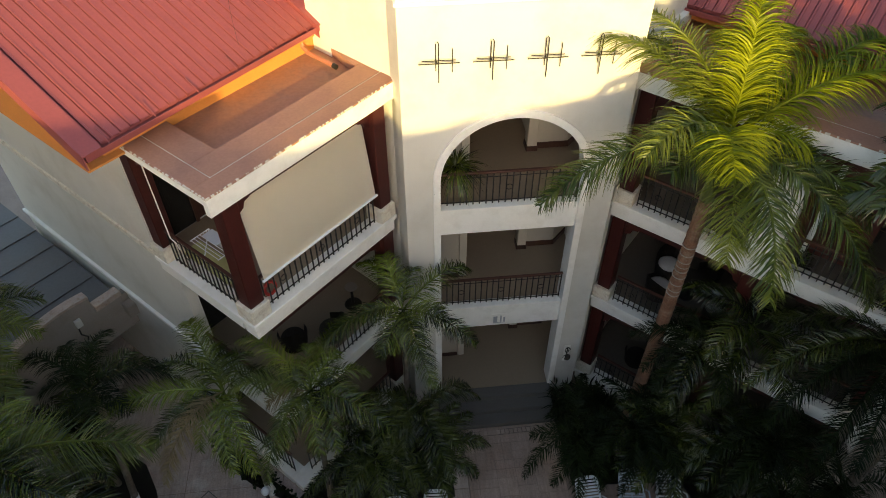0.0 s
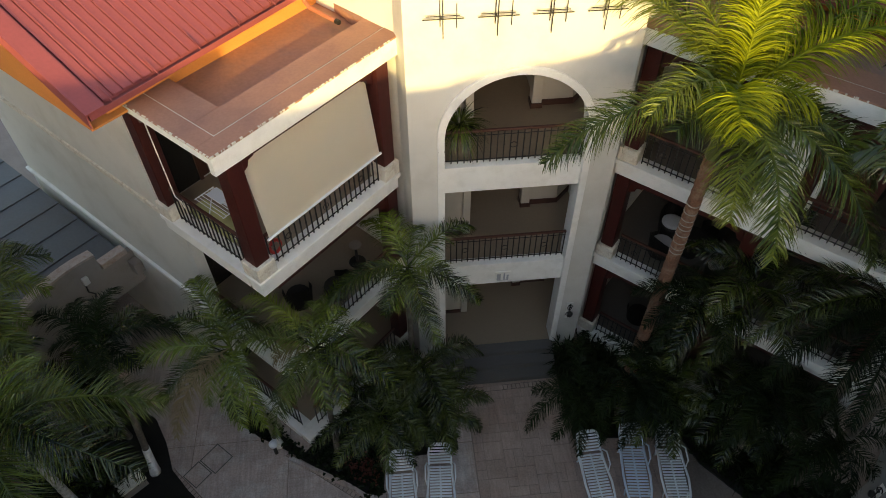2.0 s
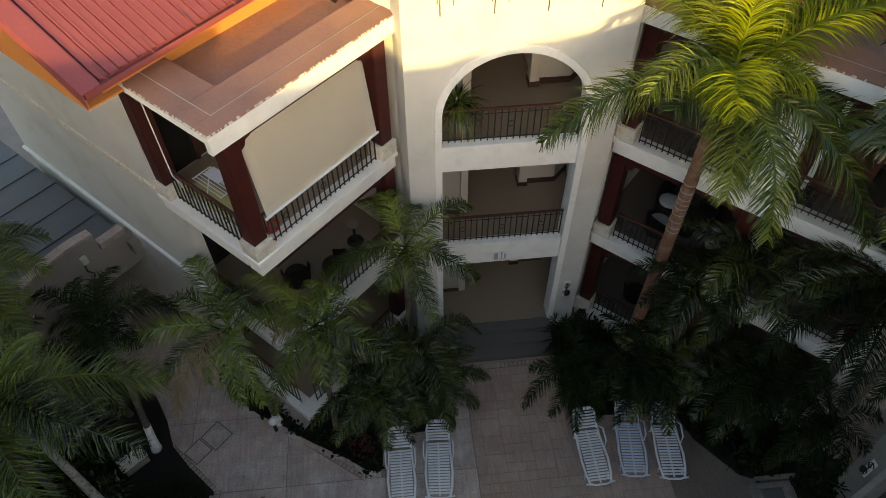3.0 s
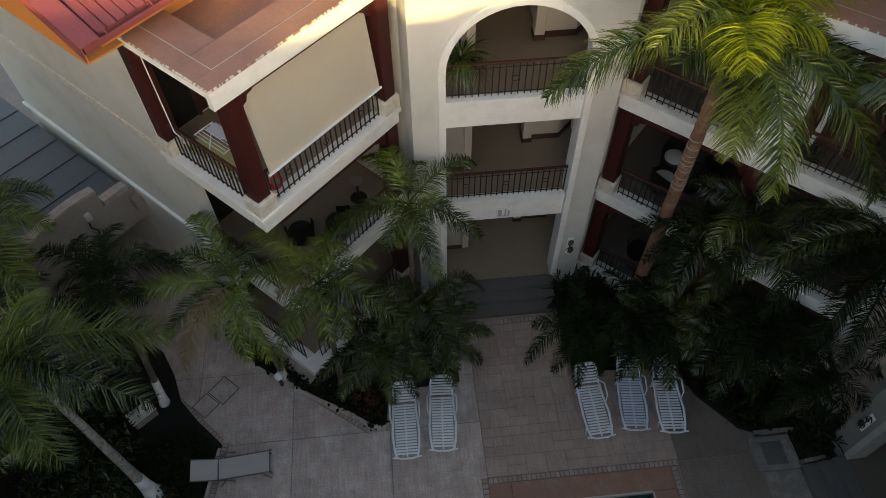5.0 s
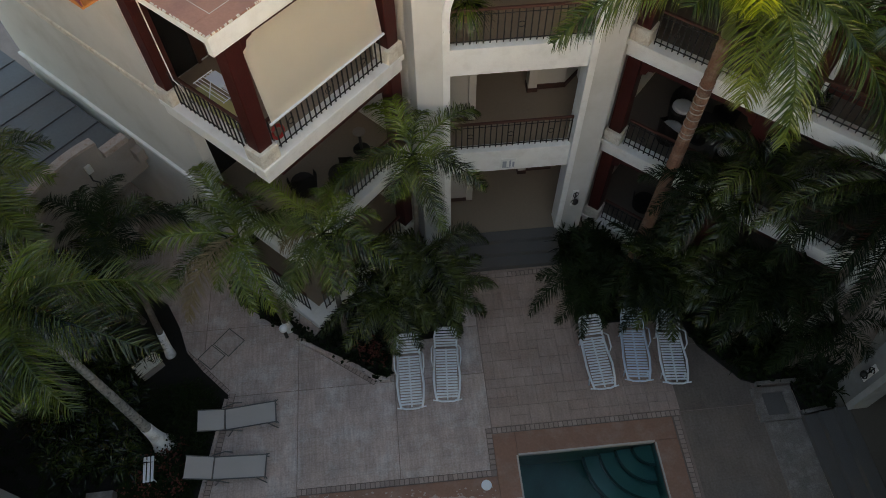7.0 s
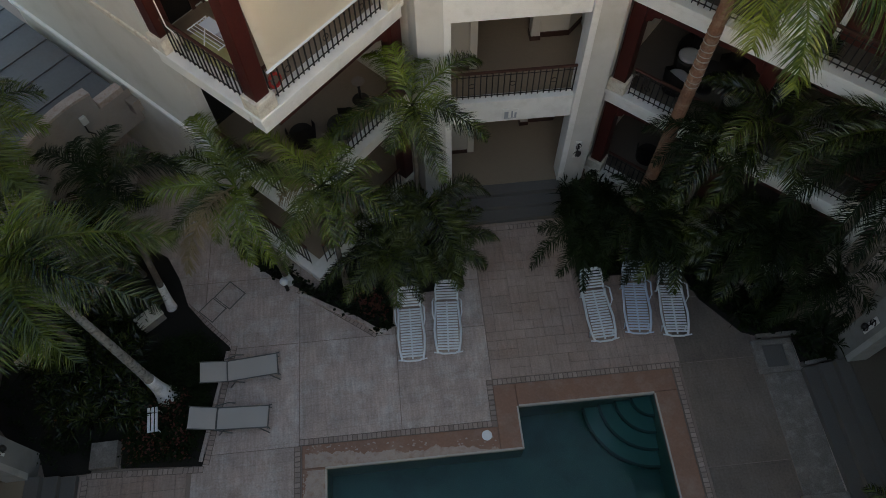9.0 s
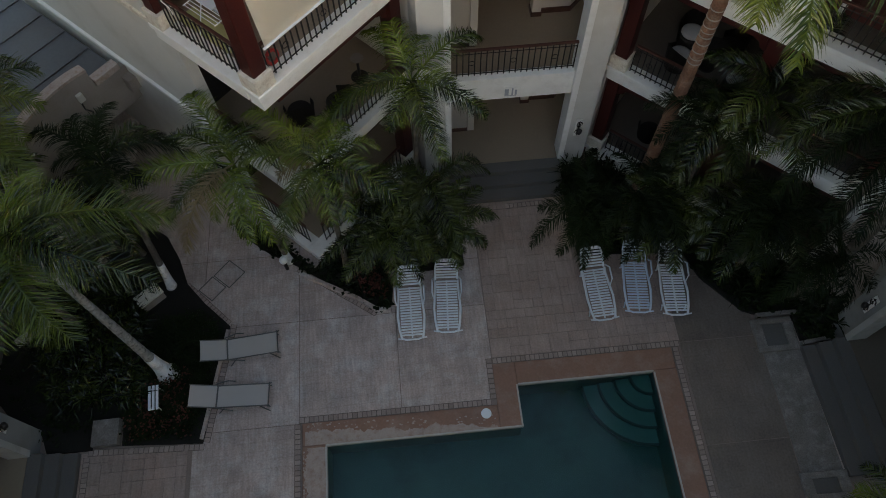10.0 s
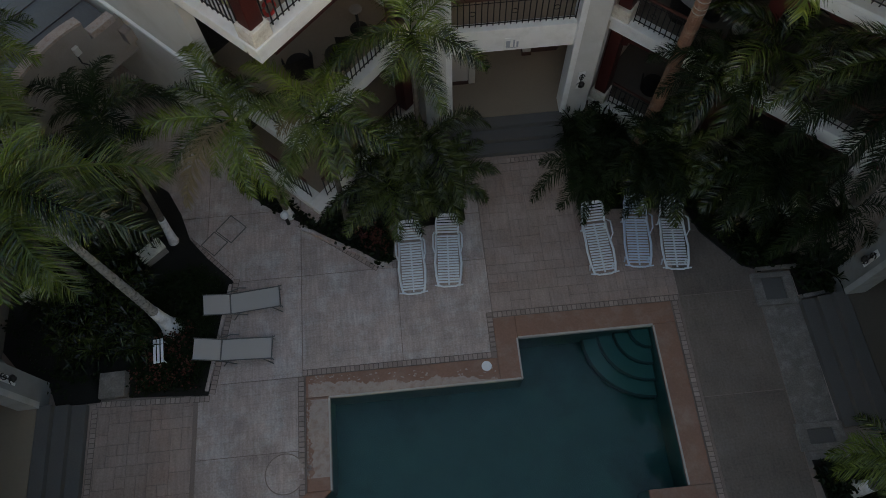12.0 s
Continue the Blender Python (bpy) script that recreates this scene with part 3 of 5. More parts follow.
    for k in range(3):
        part("step", bbox(-R_IN - 0.06, R_IN + 0.02, -0.99 + 0.33 * k, 0.02 if k < 2 else -0.005, 0.0 if k == 0 else 0.165 * k - 0.02, 0.165 * (k + 1), 0.012), GREY, blk, "grey stone entrance step")
    return blk


NORTH = pose(2.91, 11.86, 0, 0, 0, -1.4)
north = arch_block("arch_building", NORTH, "white stuccoed stair block with a three-storey arch")
# side blocks get the greyed stucco and trim, shade put into the colour
west = arch_block("arch_building", axes((-9.20, 3.72, 0), (0, 1), (-1, 0)), "white stuccoed stair block, greyed for shade, with steps into the court", TOP=11.2, coat=SHADE_STUCCO, band=SHADE_TRIM)
# east top is raised out of view to keep sky light off the deck
east = arch_block("arch_building", axes((10.38, 4.12, 0), (0, -1), (1, 0)), "white stuccoed stair block, greyed for shade, beside the pool deck", TOP=17.5, lamp=-1, coat=SHADE_STUCCO, band=SHADE_TRIM, tile=SHADE_TILE)

# iron crosses on the front, and a plaque
for k in range(4):
    x, z = -1.50 + 0.965 * k, 10.72
    orn = thing("wall_ornament", NORTH @ pose(x, 0, z), "wrought iron double-cross ornament fixed to the stucco", "ornament", "iron crosses on the front wall")
    b = bmesh.new()
    tube(b, [(-0.05, -0.07, -0.16), (-0.05, -0.07, 0.36), (-0.025, -0.07, 0.40), (0.0, -0.07, 0.36), (0.0, -0.07, -0.40)], 0.010, 6)
    part("upright", b, IRON, orn)
    part("crossbar", bar([(-0.36, -0.085, -0.01), (0.37, -0.085, -0.01)], 0.011, 6), IRON, orn)
    part("crossbar", bar([(-0.30, -0.07, 0.04), (0.30, -0.07, 0.04)], 0.009, 6), IRON, orn)
    part("upright", bar([(0.24, -0.07, -0.20), (0.24, -0.07, 0.26)], 0.009, 6), IRON, orn)
    part("fixing", bar([(-0.03, 0.0, 0.0), (-0.03, -0.085, 0.0)], 0.011, 6), IRON, orn)
plq = thing("plaque", NORTH @ pose(-0.02, 0.05, 3.42), "small white sign with grey figures on the slab edge", "sign")
part("board", bbox(-0.19, 0.19, -0.02, 0.0, -0.18, 0.18, 0.004), TRIM, plq)
for fig in ((-0.15, -0.05, -0.026, -0.021, -0.12, 0.10), (0.02, 0.06, -0.026, -0.021, -0.12, 0.12), (0.10, 0.15, -0.026, -0.021, -0.12, 0.06), (-0.15, 0.15, -0.026, -0.021, -0.15, -0.13)):
    part("bar", boxes(fig), GREYFIG, plq, "grey bar")


# ---- the wings with their balconies ----
def sheet_roof(parent, p0, p1, z0, depth, rise, step=0.19, name="roof"):
    """A ribbed metal roof whose eave runs from p0 to p1 (plan) and that climbs away to the left of that line."""
    p0, p1 = Vector((*p0, 0)), Vector((*p1, 0))
    d, length = (p1 - p0).normalized(), (p1 - p0).length
    m = Matrix.Translation(p0 + Vector((0, 0, z0))) @ axes((0, 0, 0), (d.x, d.y), (-d.y, d.x))
    n = int(length / step)
    prof = []
    for i in range(n):
        x = i * length / n
        w = length / n
        prof += [(x, 0), (x + 0.64 * w, 0.003), (x + 0.66 * w, -0.034), (x + 0.75 * w, -0.034), (x + 0.78 * w, 0.014), (x + 0.95 * w, 0.014), (x + 0.985 * w, 0)]
    prof.append((length, 0))
    bm = bmesh.new()
    rows = [[bm.verts.new((x, y, h + y * rise + off)) for x, h in prof] for y, off in ((0, 0), (depth, 0))]
    under = [[bm.verts.new((x, y, y * rise - 0.05)) for x in (0, length)] for y in (0, depth)]
    for i in range(len(prof) - 1):
        bm.faces.new((rows[0][i], rows[0][i + 1], rows[1][i + 1], rows[1][i]))
    bm.faces.new((under[0][0], under[1][0], under[1][1], under[0][1]))
    bm.transform(m)
    roof = part(name, bm, ROOF, parent, "ribbed red metal roof")
    b = boxes((0.35, length - 0.02, 0.12, 0.17, -0.34, -0.06), b=0.008)
    b.transform(m)
    part("eave_board", b, ORANGE, roof, "orange painted eave board")
    b = boxes((0, length, -0.085, -0.065, -0.15, -0.045), (0, length, -0.065, 0.11, -0.17, -0.15), (0, length, 0.09, 0.11, -0.15, -0.06), b=0.004)
    b.transform(m)
    gut = part("gutter", b, ROOF, roof, "red box gutter")
    b = boxes((0.02, length - 0.02, -0.062, 0.088, -0.148, -0.085))
    b.transform(m)
    part("gutter_bed", b, ROOF, gut)
    for k in range(6):
        x = length * (k + 0.5) / 6
        b = bar([(x, -0.08, -0.04), (x, 0.02, 0.035), (x, 0.22, 0.22 * rise + 0.04)], 0.009, 5)
        b.transform(m)
        part("gutter_strap", b, ROOF, gut)
    for x0, x1 in ((-0.06, 0.28), (length - 0.22, length + 0.06)):
        b = bmesh.new()
        ys = (-0.12, depth)
        v = [b.verts.new((x, y, y * rise + h)) for y in ys for x, h in ((x0, -0.20), (x0 + 0.02, -0.20), (x0 + 0.02, 0.034), (x1, 0.034), (x1, 0.062), (x0, 0.062))]
        for q in range(6):
            b.faces.new((v[q], v[(q + 1) % 6], v[6 + (q + 1) % 6], v[6 + q]))
        b.faces.new(v[:6][::-1]), b.faces.new(v[6:])
        b.transform(m)
        part("verge_flashing", b, ROOF, roof, "flat red metal verge strip")
    return roof


def wood_post(parent, u, v, z0, z1, w=0.33, bracket=()):
    plinth = part("plinth", bbox(u - 0.23, u + 0.23, v - 0.23, v + 0.23, z0, z0 + 0.36, 0.025), WORN, parent, "pale worn plinth")
    post = part("post", bbox(u - w / 2, u + w / 2, v - w / 2, v + w / 2, z0 + 0.362, z1, 0.02), WOOD, parent, "dark red-brown timber post")
    for du, dv in bracket:
        # a scalloped bracket under the beam
        pts = [(0, 0), (0.62, 0), (0.60, -0.07), (0.50, -0.09), (0.46, -0.17), (0.34, -0.19), (0.30, -0.28), (0.18, -0.31), (0.14, -0.42), (0, -0.50)]
        b = bmesh.new()
        f, k = [], []
        for y, store in ((-0.06, f), (0.06, k)):
            store += [b.verts.new((x, y, z)) for x, z in pts]
        b.faces.new(f), b.faces.new(k[::-1])
        for i in range(len(pts)):
            b.faces.new((f[i], f[(i + 1) % len(pts)], k[(i + 1) % len(pts)], k[i]))
        b.transform(Matrix.Translation((u + du * w / 2, v + dv * w / 2, z1)) @ axes((0, 0, 0), (du, dv), (-dv, du)))
        part("bracket", b, WOOD, post)
    return post


def clipped(rect, lim, z0, z1, b=0.0, low=None):
    """A slab over a rectangle of the plan, cut off along the line u - 0.23 v = lim (and low)."""
    u0, u1, v0, v1 = rect
    poly = [(u0, v0), (u1, v0), (u1, v1), (u0, v1)]
    for sign, d in ((1, lim), (-1, low)):
        if d is None:
            continue
        out = []
        for k in range(len(poly)):
            a, c = poly[k], poly[(k + 1) % len(poly)]
            fa, fc = sign * (a[0] - 0.23 * a[1] - d), sign * (c[0] - 0.23 * c[1] - d)
            if fa <= 0:
                out.append(a)
            if fa * fc < 0:
                t = fa / (fa - fc)
                out.append((a[0] + t * (c[0] - a[0]), a[1] + t * (c[1] - a[1])))
        poly = out
    return prism(poly, z0, z1, b=b)


def canopy(parent, u0, u1, v0, v1, lim=None, z0=9.70, z1=10.08):
    """A flat concrete canopy with a raised rim and a sunken, painted pan; lim: where a slanting wall cuts it off."""
    R1, R2 = 0.38, 0.92
    part("fascia", clipped((u0, u1, v0, v0 + 0.12), lim, z0, z1 - 0.03, 0.01), TRIM, parent, "off-white canopy edge with crumbling arris")
    part("fascia", clipped((u0, u0 + 0.12, v0 + 0.121, v1), lim, z1 - 0.17, z1 - 0.03, 0.01), TRIM, parent)
    part("canopy_pan", clipped((u0 + 0.121, u1, v0 + 0.121, v1), lim, z0 + 0.05, z1 - 0.2), TERRA_WET, parent, "water-stained sunken terracotta canopy roof")
    inner = None if lim is None else lim - 0.30
    for rect in ((u0, u1, v0, v0 + R1), (u0, u0 + R1, v0 + R1 + 0.001, v1)):
        part("rim", clipped(rect, lim, z1 - 0.029, z1, 0.005), TERRA, parent, "terracotta painted canopy rim")
    for rect in ((u0 + R1 + 0.012, u1, v0 + R1 + 0.012, v0 + R2), (u0 + R1 + 0.012, u0 + R2, v0 + R2 + 0.001, v1)):
        part("rim", clipped(rect, lim, z1 - 0.19, z1 - 0.012, 0.006), TERRA, parent)
    for rect in ((u0 + R1 + 0.001, u1, v0 + R1 + 0.001, v0 + R1 + 0.011), (u0 + R1 + 0.001, u0 + R1 + 0.011, v0 + R1 + 0.012, v1)):
        part("joint_strip", clipped(rect, lim, z1 - 0.03, z1 - 0.003), WORN, parent, "pale mortar line in the canopy rim")
    if lim is not None:
        part("rim", clipped((u0 + R2 + 0.3, u1, v0 + R2 + 0.002, v1), lim, z1 - 0.19, z1 - 0.006, 0.005, low=inner), TERRA, parent)
    rng = random.Random(5)
    b = bmesh.new()
    for i in range(120):
        t = rng.random()
        x, y = (u0 + t * (min(u1, (lim or 99) - 0.2) - u0), v0 + 0.004) if i % 3 else (u0 + 0.004, v0 + t * (v1 - v0))
        s, h = rng.uniform(0.005, 0.030), rng.uniform(0.0, 0.008)
        if i % 3:
            box(b, x - s, x + s, y - rng.uniform(0.007, 0.012), y + rng.uniform(0.006, 0.018), z1 - 0.02 - h, z1 + rng.uniform(0.004, 0.010))
        else:
            box(b, x - rng.uniform(0.007, 0.012), x + rng.uniform(0.006, 0.018), y - s, y + s, z1 - 0.02 - h, z1 + rng.uniform(0.004, 0.010))
    part("chipped_edge", b, WORN, parent, "chipped paint along the canopy edge", kind="stuff")


def sill(parent, rows, z, h=0.42):
    for a, c, d, e in rows:
        part("sill", bbox(a, c, d, e, z - 0.12, z, 0.015), TRIM, parent, "white balcony ledge")
    part("sill_band", boxes(*[(a + (0.05 if c - a > 1 else 0.05), c - 0.05, d + 0.05, e - 0.02, z - h, z - 0.121) for a, c, d, e in rows]), TRIM, parent)


def glazed_back(parent, u0, u1, v, z, h=2.7, n=4):
    """The rooms' front behind a balcony: plaster wall, darkened for the shade, with dark glazed doors."""
    # door wood colour stands in for the shade on this plaster wall
    part("room_wall", boxes((u0, u1, v, v + 0.15, z, z + h)), DOORDARK, parent, "plain plaster room front coloured dark for balcony shade")
    w = (u1 - u0) / n
    for i in range(n):
        a = u0 + i * w + 0.18
        part("glazed_door", bbox(a, a + w - 0.36, v - 0.05, v - 0.002, z + 0.01, z + 2.25, 0.006), GLASSDARK, parent, "dark glazed balcony door")
        part("door_surround", boxes((a - 0.08, a - 0.002, v - 0.08, v - 0.002, z, z + 2.32), (a + w - 0.358, a + w - 0.28, v - 0.08, v - 0.002, z, z + 2.32), (a, a + w - 0.36, v - 0.08, v - 0.002, z + 2.252, z + 2.32)), DOORDARK, parent)


Z2, Z1, Z0 = 6.78, 3.62, 0.42
CAN0, CAN1 = 9.70, 10.08
LW = thing("left_wing", pose(-2.36, 9.54, 0, 0, 0, 44.6), "white stuccoed hotel wing with corner balconies and red roof", "building")
UR, VL = 4.05, 3.10
for z in (Z2, Z1, Z0):
    sill(LW, [(0, UR, 0, 0.42), (0, 0.42, 0.421, VL)], z)
    part("balcony_floor", boxes((0.42, UR + 0.4, 0.42, 3.3, z - 0.35 if z > 1 else 0.03, z - 0.04)), TILE, LW, "tan tiled balcony floor")
    b = 0.36 if z > 1 else 0.3
    railing(LW, (0.5, 0.2), (UR - 0.5, 0.2), z + 0.0, 0.84, rings=3)
    railing(LW, (0.2, 0.5), (0.2, VL - 0.5), z + 0.0, 0.84, rings=2)
    glazed_back(LW, 0.35, UR + 0.4, 3.3, z, 2.75)
    part("end_wall", boxes((UR + 0.42, UR + 0.6, 0.55, 3.3, z - 0.4 if z > 1 else 0, z + 2.75)), STUCCO, LW)
for z, zt in ((Z2, CAN0), (Z1, Z2 - 0.43), (Z0, Z1 - 0.43)):
    if z == Z2:
        wood_post(LW, 0.26, 0.26, z, zt, bracket=((1, 0), (0, 1)))
    wood_post(LW, UR - 0.24, 0.24, z, zt, bracket=((-1, 0),))
    if z == Z2:
        wood_post(LW, 0.24, VL - 0.22, z, zt, bracket=((0, -1),))
    part("beam", boxes((0.45, UR - 0.45, 0.14, 0.34, zt - 0.2, zt - 0.002), (0.14, 0.34, 0.45, VL - 0.4, zt - 0.2, zt - 0.002)), WOOD, LW, "dark red-brown timber beam")
canopy(LW, -0.17, 6.0, -0.04, 2.6, lim=4.20)
part("attic_wall", boxes((0.1, UR + 0.7, 2.26, 2.46, CAN0 + 0.06, 10.46)), ORANGE, LW, "orange painted wall under the eave")
part("attic_wall", boxes((0.1, UR + 0.7, 3.41, 9.0, 9.46, 9.7)), PLASTER_IN, LW)
part("side_wall", boxes((0.08, 0.33, VL - 0.02, 10.7, 0, 10.42), (0.08, 0.33, 2.55, VL - 0.021, Z1 - 0.5, Z2 - 0.44), (0.08, 0.33, 2.55, VL - 0.021, 0, Z1 - 0.45)), STUCCO, LW, "plain white stuccoed gable wall")
part("wall_band", bbox(0.03, 0.08, VL + 0.01, 10.72, Z2 - 0.08, Z2 + 0.06, 0.01), WORN, LW, "thin moulded band on the wall")
part("wall_band", bbox(0.0, 0.08, 2.56, 10.72, 3.80, 3.90, 0.01), TRIM, LW, "narrow ledge flashing on the wall")
part("end_wall", boxes((0.331, 6.0, 10.45, 10.7, 0, 10.4)), STUCCO, LW)
sheet_roof(LW, (-0.90, 1.88), (4.44, 2.08), 10.50, 8.6, 0.46)
part("soffit", prism([(-0.80, 2.1), (0.08, 2.1), (0.08, 10.4), (-0.80, 10.4)], 9.96, 10.0), ORANGE, LW, "orange boarded eave soffit")
b = bmesh.new()
side = [(2.1, 9.96), (10.4, 9.96), (10.4, 10.30 + 0.46 * 8.5), (2.1, 10.30 + 0.46 * 0.25)]
f, k = [b.verts.new((-0.84, v, z)) for v, z in side], [b.verts.new((-0.805, v, z)) for v, z in side]
b.faces.new(f), b.faces.new(k[::-1])
for i in range(4):
    b.faces.new((f[i], f[(i + 1) % 4], k[(i + 1) % 4], k[i]))
part("gable_board", b, ORANGE, LW, "orange painted boarding under the verge")

# the drop-down blind
b = bmesh.new()
cols, rws = 12, 10
grid = [[b.verts.new((0.50 + 3.02 * i / cols, 0.30 - 0.24 * j / rws + 0.012 * math.sin(i * 1.3) * j / rws, 9.56 - 1.92 * j / rws)) for i in range(cols + 1)] for j in range(rws + 1)]
for j in range(rws):
    for i in range(cols):
        b.faces.new((grid[j][i], grid[j + 1][i], grid[j + 1][i + 1], grid[j][i + 1]))
bmesh.ops.solidify(b, geom=b.faces[:], thickness=0.006)
BL = thing("roller_blind", LW.matrix_world, "lowered beige canvas roller blind on the balcony front", "blind")
part("cloth", b, BLIND, BL, smooth=True)
part("bottom_bar", bar([(0.46, 0.055, 7.63), (3.56, 0.055, 7.63)], 0.028, 8), PLASTIC, BL, "white bottom bar")
part("roller", bar([(0.48, 0.32, 9.58), (3.56, 0.32, 9.58)], 0.04, 10), BLIND, BL)

# the long wing on the other side
RW = thing("right_wing", pose(5.28, 12.22, 0, 0, 0, -43.6), "white stuccoed hotel wing with three floors of balconies", "building")
UE = 6.45
for z in (Z2, Z1, Z0):
    sill(RW, [(0, UE, 0, 0.42)], z)
    # floor laid in the tile copy darkened for shade
    part("balcony_floor", boxes((0.0, UE, 0.42, 3.2, z - 0.35 if z > 1 else 0.03, z - 0.04)), SHADE_TILE, RW, "tan tiled balcony floor")
    railing(RW, (0.55, 0.2), (3.0, 0.2), z, 0.84)
    railing(RW, (3.55, 0.2), (6.1, 0.2), z, 0.84)
    glazed_back(RW, 0.0, UE, 3.2, z, 2.75, 5)
    zt = CAN0 if z == Z2 else (Z2 - 0.43 if z > 2 else Z1 - 0.43)
    for u in (0.26, 6.25) if z == Z2 else (0.26, 3.27, 6.25):
        wood_post(RW, u, 0.26, z, zt, bracket=((1, 0), (-1, 0)) if u == 3.27 else ((1, 0),))
    part("beam", boxes((0.45, 3.05, 0.14, 0.34, zt - 0.2, zt - 0.002), (3.5, 6.05, 0.14, 0.34, zt - 0.2, zt - 0.002)), WOOD, RW, "dark red-brown timber beam")
part("pier", bbox(2.90, 3.58, 0.44, 1.1, Z2 - 0.04, CAN0 + 0.04, 0.012), TRIM, RW, "plain white pier between the upper balconies")
part("timber_screen", boxes((3.59, 3.87, 1.0, 1.1, Z2 - 0.04, CAN0 + 0.04), (3.99, 4.95, 1.0, 1.1, Z2 - 0.04, CAN0 + 0.04)), REDWOOD, RW, "dark red-brown timber screen")
part("column", bbox(3.875, 3.985, 0.9, 1.06, Z2 - 0.04, CAN0 + 0.04, 0.01), TRIM, RW, "slim pale column in the screen")
part("end_wall", boxes((UE + 0.002, UE + 0.2, 0.0, 9.0, 0, 10.3)), STUCCO, RW)
part("end_wall", boxes((-0.25, -0.002, 0.25, 9.0, 0, 10.3)), STUCCO, RW)
canopy(RW, -0.9, UE + 0.2, -0.05, 3.0)
part("attic_wall", boxes((0.0, UE, 2.85, 3.0, CAN0 + 0.06, 10.5)), ORANGE, RW, "orange painted wall under the eave")
part("attic_wall", boxes((0.0, UE, 3.31, 9.0, 9.46, 9.7)), PLASTER_IN, RW)
sheet_roof(RW, (-0.5, 2.40), (UE + 1.0, 2.40), 10.4, 8.6, 0.46)

# ---- the gate wall and the low grey roof beside the wing ----
GATE = thing("gate_wall", axes((-6.60, 13.72, 0), (-1, -1), (1, -1)), "low white garden wall with a curved capping", "wall")
arc = [(0.72 + 1.94 * k / 14, 3.92 + 0.30 * math.sin(math.pi * (0.30 + 0.62 * k / 14))) for k in range(15)]
b = bmesh.new()
pts = [(-0.34, 2.45), (-0.34, 3.62), (0.72, 3.62)] + arc + [(2.66, 3.62), (5.4, 3.62), (5.4, 0.0), (2.3, 0.0), (2.3, 2.45)]
f = [b.verts.new((x, 0.0, z)) for x, z in pts]
k = [b.verts.new((x, -0.18, z)) for x, z in pts]
b.faces.new(f), b.faces.new(k[::-1])
for i in range(len(pts)):
    b.faces.new((f[i], f[(i + 1) % len(pts)], k[(i + 1) % len(pts)], k[i]))
part("wall", b, GATEPAINT, GATE)
for (x0, z0), (x1, z1) in zip(arc[:-1], arc[1:]):
    b = bmesh.new()
    v = [b.verts.new(p) for p in ((x0, 0.04, z0), (x1, 0.04, z1), (x1, -0.22, z1), (x0, -0.22, z0), (x0, 0.04, z0 + 0.07), (x1, 0.04, z1 + 0.07), (x1, -0.22, z1 + 0.07), (x0, -0.22, z0 + 0.07))]
    for q in ((0, 3, 2, 1), (4, 5, 6, 7), (0, 1, 5, 4), (1, 2, 6, 5), (2, 3, 7, 6), (3, 0, 4, 7)):
        b.faces.new([v[i] for i in q])
    part("coping_stone", b, COPEWORN, GATE)
part("coping_stone", bbox(-0.02, 0.68, -0.22, 0.04, 3.622, 3.80, 0.015), COPEWORN, GATE, "squared plain block on the wall")
part("pier", bbox(3.15, 5.0, -0.30, 0.60, 0.0, 3.52, 0.02), GATEPAINT, GATE, "pale rendered pier")
part("coping_stone", bbox(2.68, 3.13, -0.22, 0.04, 3.622, 3.74, 0.015), COPEWORN, GATE)
part("block", bbox(-0.30, 0.08, 0.002, 0.28, 2.98, 3.38, 0.02), GATEPAINT, GATE, "squared plain block at the wall corner")
GL = thing("wall_lantern", axes((-7.44, 12.88, 3.66), (-1, -1), (1, -1)), "dull white bulkhead lamp with a hanging cable", "lamp")
part("housing", bbox(-0.08, 0.08, 0.002, 0.10, -0.1, 0.14, 0.02), STUCCO, GL)
part("cable", bar([(0.05, 0.03, -0.1), (0.07, 0.05, -0.35), (-0.05, 0.04, -0.55), (0.05, 0.03, -0.8)], 0.02, 6), IRON, GL)
LOW = thing("low_roof", axes((-6.60, 13.72, 0), (-1, -1), (-1, 1)), "low blue-grey seamed metal roof behind the garden wall", "roof")
for i in range(10):
    part("sheet", bbox(0.0, 8.0, 0.32 + 0.95 * i, 0.32 + 0.95 * i + 0.94, 3.46, 3.52, 0.004), DECKMETAL, LOW)
    if i:
        part("seam", bbox(0.0, 8.0, 0.32 + 0.95 * i - 0.022, 0.32 + 0.95 * i + 0.012, 3.47, 3.55, 0.006), DECKMETAL, LOW)
part("edge_wall", boxes((2.3, 8.0, 0.302, 9.8, 0.0, 3.45), (0.0, 2.3, 3.6, 9.8, 0.0, 3.45), (0.0, 2.3, 0.302, 3.6, 2.6, 3.45)), STUCCO, LOW)

# ---- plain blocks added to close the court behind the camera and shade it ----
b = prism([(2.5, -7.7), (11.0, 0.8), (14.0, -2.2), (5.5, -10.7)], 0, 13.05)
struct("wall_southeast", b, STUCCO, "unseen plain pale block added to close and shade the court", "wall")
b = prism([(-10.0, 1.2), (-3.2, -5.6), (-6.2, -8.6), (-13.0, -1.8)], 0, 13.3)
struct("wall_southwest", b, STUCCO, "unseen plain pale block added to close and shade the court", "wall")
# roofline cut to drop the shadow edge on the canopy and arch wall
b = prism([(-7.0, 0.0), (2.6, 0.0), (2.6, 13.55), (1.2, 13.32), (0.7, 13.14), (-0.1, 13.10), (-0.8, 13.38), (-1.8, 13.56), (-2.3, 13.75), (-7.0, 13.75)], 10.0, 11.0)
b.transform(Matrix.Rotation(radians(90), 4, "X"))
struct("wall_south", b, STUCCO, "unseen plain pale block added to close and shade the court", "wall")
